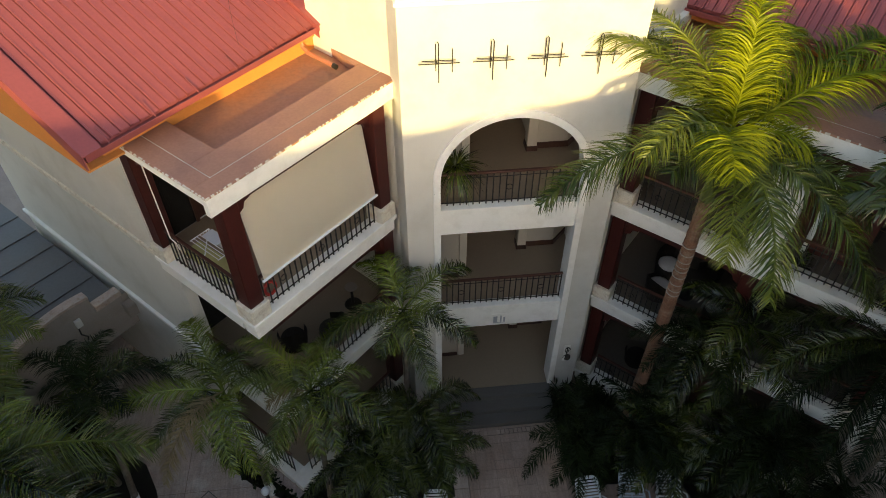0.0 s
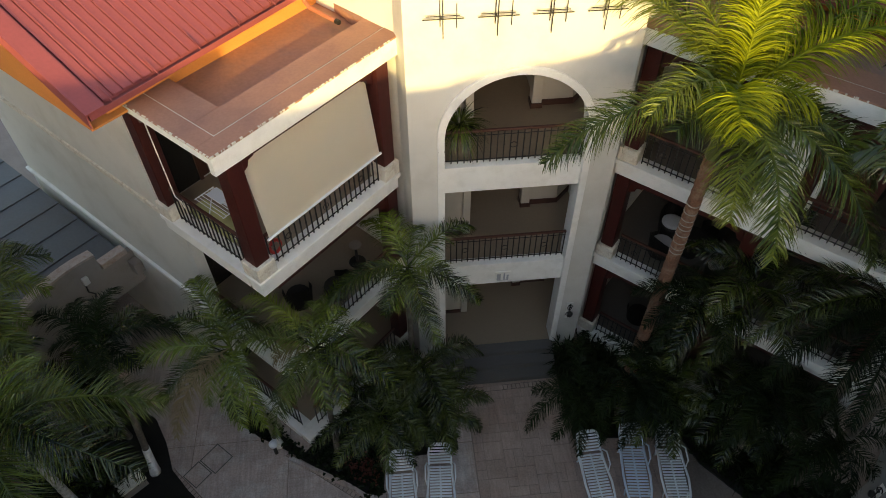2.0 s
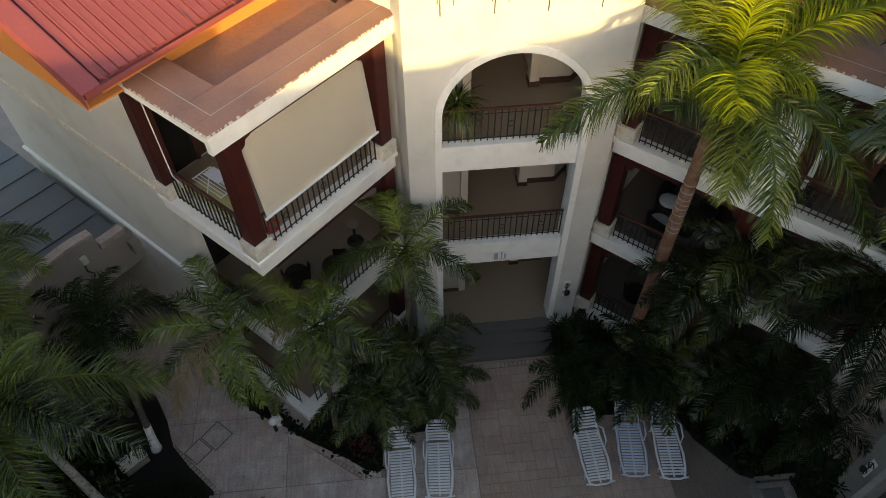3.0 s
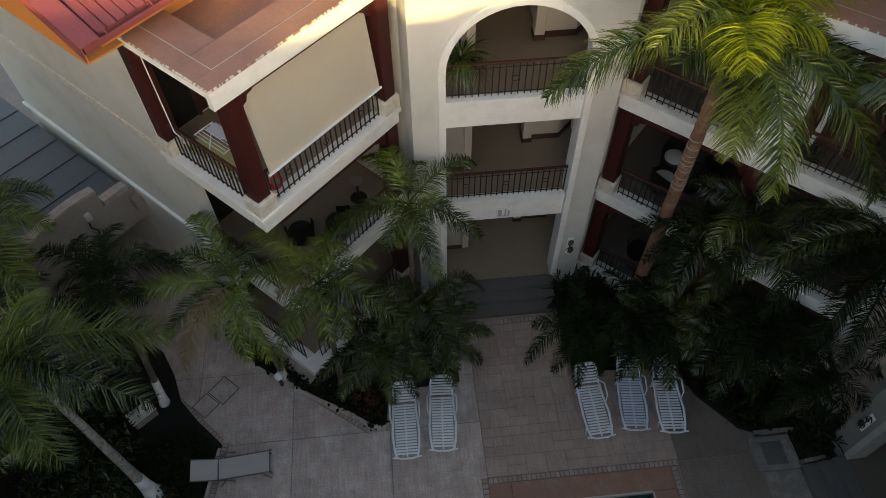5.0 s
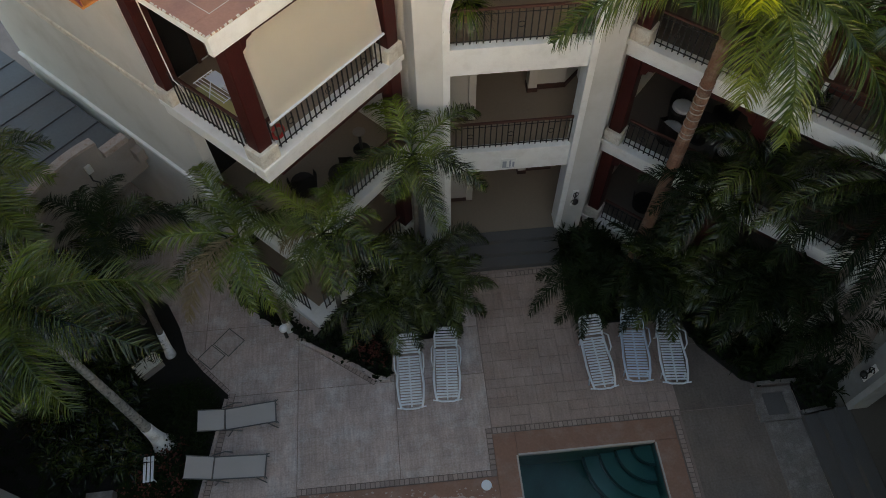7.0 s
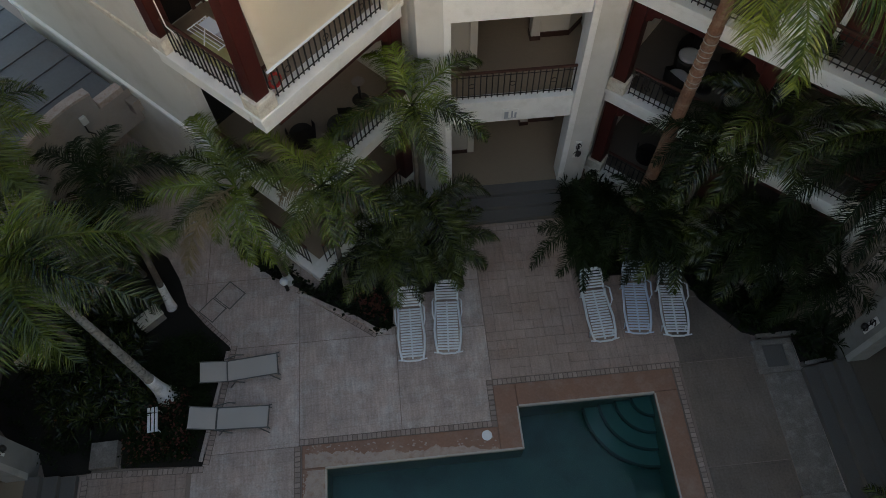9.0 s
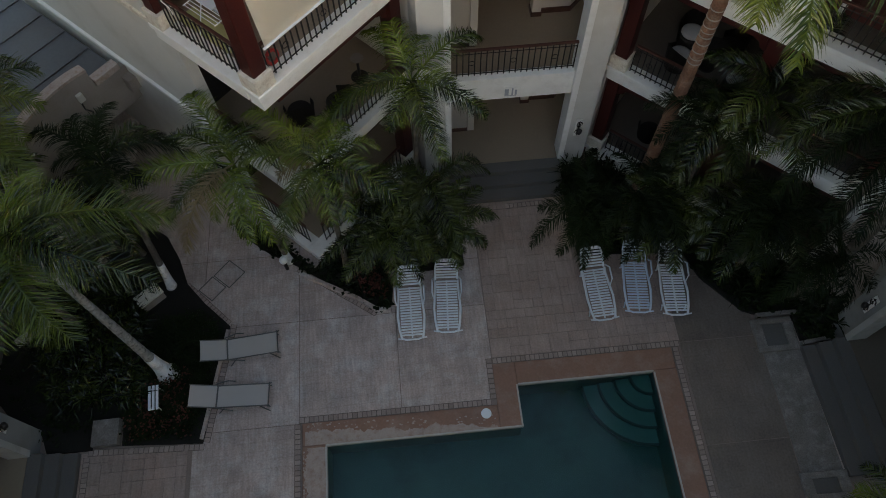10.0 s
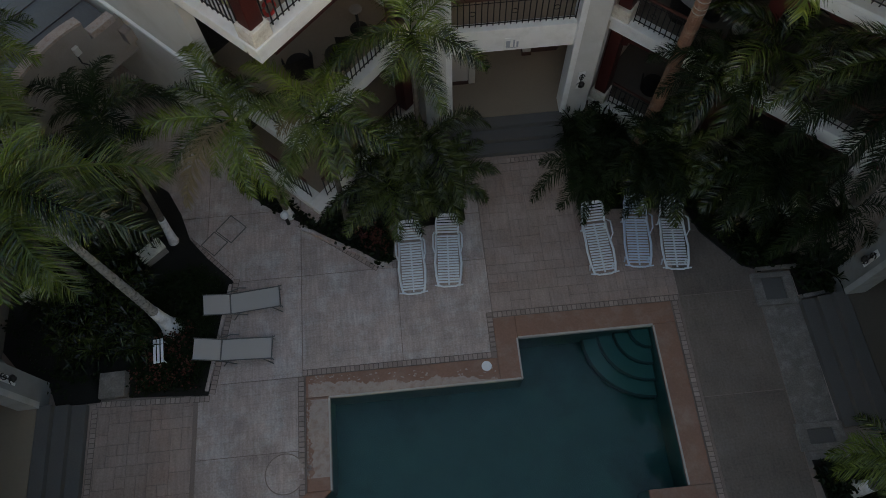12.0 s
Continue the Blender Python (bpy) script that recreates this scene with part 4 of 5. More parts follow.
# the 19 m box is raised to darken the gable wall
struct("wall_west", boxes((-12.0, -11.7, -2.5, 1.2, 0, 14.0), (-14.0, -10.5, 6.3, 13.4, 0, 19.0)), EARTH, "tall tan block added beside the passage to shade the gable", "wall")
struct("wall_east", boxes((11.05, 11.3, 0.9, 1.88, 0, 14.0)), EARTH, "unseen plain tan block added to close and shade the court", "wall")

# ---- beds ----
BEDS = {
    "north": [(-0.97, 8.00), (-0.58, 8.14), (-0.47, 8.97), (1.41, 9.03), (1.42, 10.78), (0.76, 11.66), (0.37, 12.18), (-2.55, 9.43), (-4.75, 11.54), (-4.62, 10.79), (-3.76, 10.03), (-2.99, 9.54), (-2.24, 8.96), (-1.41, 8.40)],
    "west": [(-4.77, 8.06), (-5.43, 8.77), (-5.92, 9.40), (-6.17, 10.17), (-6.54, 10.91), (-7.41, 11.58), (-8.99, 11.42), (-10.46, 11.2), (-10.46, 6.85), (-9.85, 6.12), (-9.25, 5.97), (-9.0, 5.32), (-7.95, 5.30), (-7.95, 5.98), (-7.26, 5.98), (-7.25, 5.33), (-5.35, 5.15)],
    "east": [(4.45, 8.95), (7.22, 8.68), (7.46, 7.90), (8.27, 6.84), (8.55, 6.72), (9.46, 6.70), (9.45, 5.88), (10.36, 5.95), (10.37, 6.34), (10.9, 6.52), (10.6, 7.10), (5.36, 11.89), (5.07, 11.66), (4.45, 11.53)],
    "southeast": [(8.47, 1.96), (10.31, 1.85), (10.80, 0.63), (8.72, -1.57)],
    "southwest": [(-6.01, 1.79), (-6.12, -2.57), (-6.44, -2.57), (-9.25, 0.33), (-9.19, 1.80)],
}


def inside(x, y, poly):
    hit = False
    for (x0, y0), (x1, y1) in zip(poly, poly[1:] + poly[:1]):
        if (y0 > y) != (y1 > y) and x < (x1 - x0) * (y - y0) / (y1 - y0) + x0:
            hit = not hit
    return hit


for key, poly in BEDS.items():
    b = bmesh.new()
    vs = [b.verts.new((x, y, 0.05)) for x, y in poly]
    lo = [b.verts.new((x, y, -0.02)) for x, y in poly]
    b.faces.new(vs)
    for i in range(len(vs)):
        b.faces.new((vs[i], lo[i], lo[(i + 1) % len(vs)], vs[(i + 1) % len(vs)]))
    struct("planting_bed", b, SOIL, "planting bed of dark damp soil", "flower bed")


# ---- palms ----
def frond_mesh(seed, e0, e1, n=76, leaf=0.27, spread=0.4, mat=None, name="frond", droop=0.85, width=0.0115, sweep=(0.75, 1.15), roll=0.95, bend=0.25, ruffle=0.35):
    """One feather leaf, one unit long, that leaves along +x at e0 degrees and ends at e1 degrees."""
    rng = random.Random(seed)
    bm = bmesh.new()
    steps = 26
    pts, tan = [Vector((0, 0, 0))], []
    side = rng.uniform(-bend, bend)
    for i in range(steps):
        s = i / (steps - 1)
        e = radians(e0 + (e1 - e0) * s ** 1.25)
        a = side * s * s
        d = Vector((math.cos(e) * math.cos(a), math.cos(e) * math.sin(a), math.sin(e)))
        tan.append(d)
        pts.append(pts[-1] + d / steps)
    tan.append(tan[-1])
    tube(bm, pts[::3] + [pts[-1]], 0.011, 5, 0.002)
    for k in range(n):
        s = 0.13 + 0.87 * (k + 0.5) / n
        f = s * steps
        i = min(int(f), steps - 1)
        p = pts[i].lerp(pts[i + 1], f - i)
        t = tan[i]
        lat = t.cross(Vector((0, 0, 1)))
        lat = lat.normalized() if lat.length > 0.05 else Vector((0, 1, 0))
        up = lat.cross(t).normalized()
        size = leaf * (math.sin(math.pi * min(1, 0.16 + 0.80 * s)) ** 0.7) * rng.uniform(0.85, 1.1)
        for sg in (-1, 1):
            if rng.random() < 0.06:
                continue
            d = (lat * sg + t * rng.uniform(*sweep) + up * rng.uniform(spread - ruffle, spread)).normalized()
            q, w = p.copy(), width * rng.uniform(0.8, 1.15)
            across = Matrix.Rotation(rng.uniform(-roll, roll), 3, d) @ d.cross(up).normalized()
            last = None
            segs = 4
            for j in range(segs + 1):
                u = j / segs
                ww = w * (0.55 + 0.45 * math.sin(math.pi * min(1, u + 0.15))) * (1 - u ** 3) + 0.0008
                row = (bm.verts.new(q - across * ww * 0.5), bm.verts.new(q + across * ww * 0.5))
                if last:
                    bm.faces.new((last[0], row[0], row[1], last[1]))
                last = row
                dd = (d + Vector((0, 0, -1)) * droop * u * 1.6).normalized()
                q = q + dd * (size / segs)
    me = mesh_of(bm, name, mat)
    return me


def frond_set(mat, seed, n=76, leaf=0.27, **kw):
    classes = ((84, 45), (68, -12), (52, -42), (38, -60), (20, -72), (0, -82))
    return [[frond_mesh(seed + 10 * c + v, e0, e1, n, leaf, mat=mat, **kw) for v in range(2)] for c, (e0, e1) in enumerate(classes)]


SETS = {"leaf": frond_set(LEAF, 100, 76, 0.30, width=0.0118), "mid": frond_set(LEAF_MID, 500, 74, 0.29, width=0.0118)}
DRY = [frond_mesh(700 + v, -30, -86, 40, 0.22, mat=LEAF_DRY, droop=0.9) for v in range(2)]


def palm(x, y, crown, length, counts, kind, seed, r=0.09, lime=0.0, trunk=None, label="", shaft=0.55, dry=0, lean=(0, 0), flare=0.55, taper=0.25):
    """A palm: ringed trunk, green crownshaft, and feather leaves from upright to hanging. counts: leaves of each slope."""
    rng = random.Random(seed)
    tr = thing("palm_tree", pose(x, y, 0.03), label or "slender palm with arching green feather leaves in a bed", "palm tree")
    zt = max(0.25, crown - shaft)
    bm = bmesh.new()
    n = 14
    rings = []
    nz = max(4, int(zt / 0.11))
    for i in range(nz + 1):
        u = i / nz
        c = Vector((lean[0] * (u - 1), lean[1] * (u - 1), zt * u))
        swell = 1 + flare * math.exp(-zt * u / 0.35)
        rr = r * swell * (1 - taper * u) * (1.07 if i % 2 else 0.97)
        rings.append([bm.verts.new(c + Vector((rr * math.cos(2 * math.pi * q / n), rr * math.sin(2 * math.pi * q / n), 0))) for q in range(n)])
    for i in range(nz):
        for q in range(n):
            bm.faces.new((rings[i][q], rings[i][(q + 1) % n], rings[i + 1][(q + 1) % n], rings[i + 1][q]))
    bm.faces.new(rings[0][::-1]), bm.faces.new(rings[-1])
    part("trunk", bm, trunk or TRUNK, tr, "ringed grey-brown trunk")
    if lime:
        rr = [(r * (1 + flare * math.exp(-lime * u / 0.35)) * (1 - taper * lime * u / zt) * 1.09 + 0.004, lime * u) for u in np.linspace(0, 1, 12)]
        b = lathe(rr, 14)
        for v in b.verts:
            u = v.co.z / zt - 1
            v.co.x += lean[0] * u
            v.co.y += lean[1] * u
        part("whitewash", b, LIME, tr, "limewashed white trunk foot", smooth=True)
    b = lathe([(r * 0.76, zt - 0.02), (r * 0.80, zt + 0.06), (r * 0.62, zt + shaft * 0.4), (r * 0.3, crown), (r * 0.12, crown + 0.05)], 12)
    part("crownshaft", b, SHAFT, tr, "smooth green crownshaft", smooth=True)
    az = rng.uniform(0, 360)
    for c, cnt in enumerate(counts):
        for i in range(cnt):
            az += 137.5
            me = SETS[kind][c][(i + seed) % 2]
            ob = part("frond", me, None, tr)
            L = length * rng.uniform(0.86, 1.1) * (0.9 if c == 0 else 1)
            ob.matrix_local = Matrix.Translation((0, 0, crown - 0.04 * c)) @ Matrix.Rotation(radians(az + rng.uniform(-12, 12)), 4, "Z") @ Matrix.Rotation(radians(rng.uniform(-14, 14)), 4, "X") @ Matrix.Diagonal((L, L, L, 1))
    for i in range(dry):
        ob = part("dry_frond", DRY[i % 2], None, tr, "dead brown hanging leaf")
        ob.matrix_local = Matrix.Translation((0, 0, crown - 0.3)) @ Matrix.Rotation(radians(rng.uniform(0, 360)), 4, "Z") @ Matrix.Diagonal((length * 0.75,) * 3 + (1,))
    return tr


def feather_palm(base, crown, leaves, mat, seed, r=0.08, leaf=0.50, width=0.0155, lime=0.0, trunk=None, shaft=0.5, label="", special=None, thick=62, sag=0.95, dry=0, flare=0.55, taper=0.25):
    """A palm whose leaves are given one by one: bearing, slope at the stalk and at the tip, length. special: other leaf materials by number."""
    x, y, z = crown
    tr = palm(x, y, z, 2.0, (), "leaf", seed, r, lime=lime, trunk=trunk, label=label, shaft=shaft, lean=(x - base[0], y - base[1]), dry=dry, flare=flare, taper=taper)
    rng = random.Random(seed)
    for i, (a, e0, e1, L) in enumerate(leaves):
        k = (special or {}).get(i, mat)
        me = frond_mesh(seed * 50 + i, e0, e1, max(34, int(thick * L)), leaf / L * rng.uniform(0.9, 1.1), mat=k, width=width / L, droop=sag * rng.uniform(0.8, 1.25), spread=0.62, sweep=(0.5, 1.2), roll=1.3, bend=0.10, ruffle=0.85)
        ob = part("frond", me, None, tr)
        ob.matrix_local = Matrix.Translation((0, 0, z - 0.03 * i / len(leaves))) @ Matrix.Rotation(radians(a), 4, "Z") @ Matrix.Rotation(radians(rng.uniform(-16, 16)), 4, "X") @ Matrix.Diagonal((L, L, L, 1))
    return tr


ROYAL = ((186, 18, -53, 3.65), (266, 18, -56, 3.33), (293, 18, -59, 3.78), (59, 75, -8, 3.44), (7, 45, -27, 3.92), (117, 45, -38, 3.79), (206, 55, -38, 2.32), (238, 55, -28, 2.28), (104, 55, -54, 1.62), (322, 18, -61, 2.98), (326, 18, -54, 2.14), (250, 55, -20, 2.36), (216, 42, -30, 1.97), (46, 45, -25, 3.54), (70, 55, -55, 3.47), (252, 18, -57, 2.62), (330, 55, -51, 1.6), (142, 50, -12, 3.3), (116, 56, -5, 3.0), (72, 80, 40, 2.4), (26, 42, -30, 4.5))
# fronds left out keep the sun-yellowed leaf; shaded low ones get darker greens
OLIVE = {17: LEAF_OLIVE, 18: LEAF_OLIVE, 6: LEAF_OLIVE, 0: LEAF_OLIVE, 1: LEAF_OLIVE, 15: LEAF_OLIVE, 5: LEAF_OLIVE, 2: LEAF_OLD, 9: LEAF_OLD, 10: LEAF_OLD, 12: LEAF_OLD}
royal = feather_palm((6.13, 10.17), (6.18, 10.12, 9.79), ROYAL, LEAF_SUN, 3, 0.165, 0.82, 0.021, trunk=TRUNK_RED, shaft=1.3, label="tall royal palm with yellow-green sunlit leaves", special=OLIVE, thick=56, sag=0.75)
COURT = ((1, 42, -59, 3.26), (301, 38, -63, 2.75), (334, 38, -61, 3.23), (349, 42, -53, 2.12), (331, 55, -22, 1.71), (75, 55, -52, 1.4), (40, 42, -53, 1.4), (295, 38, -56, 2.46), (274, 38, -56, 2.34), (247, 42, -53, 1.76), (178, 42, -53, 1.68), (138, 55, -59, 2.22), (325, 38, -58, 2.02), (334, 72, 21, 1.92))
feather_palm((-6.25, 6.95), (-6.78, 7.52, 6.3), COURT, LEAF, 5, 0.122, 0.74, 0.0145, lime=1.05, trunk=TRUNK_PALE, label="palm with whitewashed trunk foot in the planting bed", special={0: LEAF_OLD, 1: LEAF_OLD, 2: LEAF_MID, 3: LEAF_MID}, flare=1.25, thick=40, sag=0.5, taper=0.5)
SLIM = ((149, 42, -60, 2.18), (75, 72, -50, 1.6), (17, 42, -53, 1.61), (4, 38, -62, 2.1), (121, 55, -60, 1.63), (52, 42, -53, 1.3), (177, 42, -53, 1.14), (241, 38, -48, 1.0), (325, 38, -60, 1.19), (288, 38, -61, 1.14), (98, 55, -59, 1.45))
feather_palm((-6.33, 9.38), (-5.98, 9.83, 5.0), SLIM, LEAF_DARK, 7, 0.085, lime=1.1, label="slim palm with whitewashed trunk foot beside the path", special={2: LEAF_MID, 5: LEAF_MID})
PATHSIDE = ((186, 42, -58, 2.68), (118, 55, -57, 2.47), (104, 72, -54, 1.35), (64, 55, -56, 1.2), (243, 38, -60, 2.4), (218, 38, -62, 2.04), (291, 38, -60, 2.34), (279, 38, -62, 2.14), (255, 38, -57, 1.51), (221, 42, -53, 1.24), (20, 42, -53, 1.19), (155, 55, -53, 1.87), (87, 72, -59, 1.06))
feather_palm((-3.22, 9.74), (-3.42, 9.73, 4.6), PATHSIDE, LEAF, 9, 0.075, lime=0.5, special={4: LEAF_DRY, 5: LEAF_MID, 10: LEAF_MID})
CORNER = ((135, 42, -53, 2.45), (174, 42, -60, 1.98), (246, 38, -61, 2.3), (279, 38, -57, 1.66), (293, 38, -56, 1.71), (327, 42, -60, 2.22), (13, 42, -53, 1.44), (61, 42, -59, 2.44), (90, 72, -52, 1.28), (52, 72, -51, 1.25), (246, 38, -57, 1.55), (144, 55, -57, 1.31), (334, 55, -57, 1.32), (193, 42, -53, 1.0))
feather_palm((-1.70, 9.40), (-1.59, 9.32, 4.9), CORNER, LEAF, 12, 0.075, special={0: LEAF_OLIVE, 8: LEAF_OLIVE, 1: LEAF_OLD, 2: LEAF_OLD, 11: LEAF_MID, 13: LEAF_DRY})
ENTRY = ((121, 42, -59, 2.08), (101, 55, -55, 1.9), (66, 72, -57, 1.32), (36, 42, -59, 2.26), (323, 38, -61, 2.06), (281, 38, -59, 2.33), (282, 38, -57, 1.41), (205, 42, -59, 2.23), (245, 38, -57, 1.47), (193, 55, -56, 1.09), (338, 55, -57, 1.14), (251, 38, -58, 1.27))
feather_palm((0.40, 10.75), (0.47, 10.80, 5.4), ENTRY, LEAF, 14, 0.07, lime=0.6, special={7: LEAF_OLD})
# eastern palms in LEAF_DARK have the bed's shade put into the leaf colour
SHADED = ((226, 38, -61, 2.19), (233, 38, -58, 1.47), (156, 42, -61, 1.81), (196, 42, -61, 1.77), (99, 55, -56, 1.22), (40, 55, -59, 1.59), (302, 42, -53, 1.31), (269, 38, -57, 1.62), (358, 42, -63, 1.48), (135, 42, -53, 1.12), (203, 72, 64, 1.18), (213, 42, -60, 1.99))
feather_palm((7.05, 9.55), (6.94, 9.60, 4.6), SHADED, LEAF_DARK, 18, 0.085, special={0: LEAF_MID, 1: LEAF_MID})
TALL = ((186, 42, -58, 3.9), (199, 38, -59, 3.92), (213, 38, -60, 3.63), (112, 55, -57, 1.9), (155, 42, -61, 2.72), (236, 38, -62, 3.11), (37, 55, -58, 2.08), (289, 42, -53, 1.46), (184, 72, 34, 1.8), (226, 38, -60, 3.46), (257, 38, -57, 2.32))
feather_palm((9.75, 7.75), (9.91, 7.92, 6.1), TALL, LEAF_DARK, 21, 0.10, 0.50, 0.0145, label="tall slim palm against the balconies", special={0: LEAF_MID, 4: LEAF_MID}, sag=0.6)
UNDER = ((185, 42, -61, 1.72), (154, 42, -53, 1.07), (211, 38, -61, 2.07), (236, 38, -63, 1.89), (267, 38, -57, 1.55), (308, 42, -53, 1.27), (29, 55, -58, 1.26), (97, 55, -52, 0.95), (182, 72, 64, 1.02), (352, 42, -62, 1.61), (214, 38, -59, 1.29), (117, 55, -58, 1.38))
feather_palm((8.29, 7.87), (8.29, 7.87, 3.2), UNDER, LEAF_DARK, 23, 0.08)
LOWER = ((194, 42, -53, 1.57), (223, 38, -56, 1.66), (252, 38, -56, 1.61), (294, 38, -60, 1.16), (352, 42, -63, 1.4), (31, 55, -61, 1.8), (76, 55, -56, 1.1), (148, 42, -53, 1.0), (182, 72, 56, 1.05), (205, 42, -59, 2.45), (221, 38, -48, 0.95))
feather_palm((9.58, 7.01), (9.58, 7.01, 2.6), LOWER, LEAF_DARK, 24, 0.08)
GATE_PALM = ((33, 42, -62, 1.9), (352, 42, -53, 1.93), (48, 55, -58, 1.64), (323, 42, -53, 2.07), (314, 38, -61, 2.51), (311, 38, -59, 3.08), (295, 38, -62, 2.38), (282, 38, -58, 1.72), (226, 42, -53, 1.18), (68, 72, -57, 1.15), (9, 55, -56, 1.4))
feather_palm((-8.70, 11.05), (-8.56, 10.98, 5.8), GATE_PALM, LEAF_OLD, 25, 0.10, 0.62, 0.017, sag=0.6)
ARECA_A = ((9, 42, -60, 1.84), (23, 55, -61, 1.73), (305, 38, -63, 1.75), (289, 38, -59, 2.29), (225, 42, -53, 1.28), (184, 42, -59, 2.03), (277, 38, -62, 1.88), (139, 55, -55, 0.98), (302, 72, 72, 0.93), (153, 42, -61, 1.66), (249, 38, -57, 1.36), (315, 55, -54, 0.92))
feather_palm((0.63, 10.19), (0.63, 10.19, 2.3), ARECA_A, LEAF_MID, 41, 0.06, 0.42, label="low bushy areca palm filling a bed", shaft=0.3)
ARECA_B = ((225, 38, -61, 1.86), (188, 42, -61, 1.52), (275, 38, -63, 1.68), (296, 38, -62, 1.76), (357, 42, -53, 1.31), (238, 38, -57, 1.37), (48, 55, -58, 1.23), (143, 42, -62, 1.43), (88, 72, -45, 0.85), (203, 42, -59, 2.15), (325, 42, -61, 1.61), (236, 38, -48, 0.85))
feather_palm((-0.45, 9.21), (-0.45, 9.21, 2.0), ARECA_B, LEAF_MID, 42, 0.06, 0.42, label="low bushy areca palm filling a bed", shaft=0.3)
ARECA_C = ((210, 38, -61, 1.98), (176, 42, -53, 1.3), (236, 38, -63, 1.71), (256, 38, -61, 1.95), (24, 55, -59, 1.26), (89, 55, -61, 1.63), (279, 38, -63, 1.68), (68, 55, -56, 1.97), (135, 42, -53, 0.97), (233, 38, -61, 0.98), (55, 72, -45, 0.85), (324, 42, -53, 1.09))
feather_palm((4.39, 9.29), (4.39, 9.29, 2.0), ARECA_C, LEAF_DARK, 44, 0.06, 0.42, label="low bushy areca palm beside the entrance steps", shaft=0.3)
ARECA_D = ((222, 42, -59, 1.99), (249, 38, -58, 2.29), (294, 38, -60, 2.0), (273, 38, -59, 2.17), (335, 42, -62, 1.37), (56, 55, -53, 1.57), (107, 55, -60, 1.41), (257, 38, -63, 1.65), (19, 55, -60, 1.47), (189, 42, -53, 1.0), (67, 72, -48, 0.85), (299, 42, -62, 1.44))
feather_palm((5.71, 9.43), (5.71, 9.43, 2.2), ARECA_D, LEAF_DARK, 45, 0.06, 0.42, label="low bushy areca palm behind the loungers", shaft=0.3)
# the palm whose whitewashed foot shows against the ground-floor balcony
palm(7.95, 9.60, 5.2, 2.1, (1, 2, 3, 3, 3, 1), "mid", 19, 0.085, lime=1.2, lean=(0.32, 0.12))
palm(-8.45, 8.38, 4.48, 2.4, (1, 2, 3, 3, 2, 1), "leaf", 27, 0.10)
# two palms out of view, added for their crowns' shade on the deck
palm(9.76, 6.97, 10.03, 3.3, (4, 9, 13, 12, 0, 0), "mid", 34, 0.13, label="unseen tall palm added to shade the stair block")
palm(10.10, 1.51, 9.96, 3.4, (4, 9, 13, 12, 0, 0), "mid", 35, 0.14, label="unseen tall palm added to shade the pool deck")
POOLSIDE = ((160, 42, -60, 2.0), (170, 38, -64, 1.82), (121, 42, -61, 1.73), (122, 55, -57, 1.16), (202, 38, -48, 0.95), (178, 38, -61, 1.08), (145, 42, -53, 1.6), (57, 55, -56, 1.15))
feather_palm((9.15, 1.23), (9.25, 1.28, 2.4), POOLSIDE, LEAF, 36, 0.12, 0.5, lime=0.8, label="young palm with whitewashed foot beside the pool steps", flare=0.75)
palm(-8.49, 1.22, 2.18, 1.6, (1, 2, 3, 3, 3, 1), "leaf", 31, 0.08)
palm(-6.44, 1.12, 2.36, 1.6, (1, 2, 3, 3, 3, 1), "leaf", 33, 0.08)
for x, y, cz, L, sd in ((0.95, 9.50, 1.5, 1.5, 43), (6.45, 9.05, 1.75, 1.7, 46), (-7.15, 10.45, 2.6, 1.7, 47), (8.0, 8.3, 1.9, 1.7, 48), (-0.2, 10.1, 1.4, 1.5, 49)):
    palm(x, y, cz, L, (2, 4, 5, 4, 3, 1), "mid", sd, 0.06, label="low bushy areca palm filling a bed", shaft=0.3)


# ---- ground cover ----
def ground_cover(name, poly, count, mat, size, z0, z1, seed, label, blade=False):
    rng = random.Random(seed)
    xs, ys = [p[0] for p in poly], [p[1] for p in poly]
    verts, faces = [], []
    clumps = []
    while len(clumps) < count:
        x, y = rng.uniform(min(xs), max(xs)), rng.uniform(min(ys), max(ys))
        if inside(x, y, poly):
            clumps.append((x, y, rng.uniform(z0, z1)))
    for x, y, z in clumps:
        for k in range(9 if not blade else 20):
            a, e = rng.uniform(0, 2 * math.pi), rng.uniform(0.1, 1.2)
            L = size * rng.uniform(0.6, 1.3)
            d = Vector((math.cos(a) * math.cos(e), math.sin(a) * math.cos(e), math.sin(e) * 0.8))
            c = Vector((-math.sin(a), math.cos(a), rng.uniform(-0.4, 0.4)))
            w = L * (0.032 if blade else 0.30)
            o = Vector((x + rng.uniform(-0.1, 0.1), y + rng.uniform(-0.1, 0.1), 0.05 + z * rng.random()))
            if blade:
                o = Vector((x, y, 0.05 + z))
            i = len(verts)
            verts += [o, o + d * L * 0.5 + c * w, o + d * L + Vector((0, 0, -0.25 * L)), o + d * L * 0.5 - c * w]
            faces.append((i, i + 1, i + 2, i + 3))
    me = bpy.data.meshes.new(name)
    me.from_pydata([tuple(v) for v in verts], [], faces)
    me.materials.append(mat)
    ob = new(name, me)
    return tagged(ob, label, "ground cover", kind="stuff")


W_BACK = [(-7.0, 9.2), (-7.4, 11.5), (-9.0, 11.4), (-10.4, 10.8), (-10.4, 6.9), (-9.3, 6.1), (-9.0, 5.4), (-7.9, 5.4), (-7.9, 6.1), (-7.0, 6.1)]
# LEAF_DARK carries the shade under the palms in its colour
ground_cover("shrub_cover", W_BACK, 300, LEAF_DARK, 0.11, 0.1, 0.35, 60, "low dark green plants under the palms")
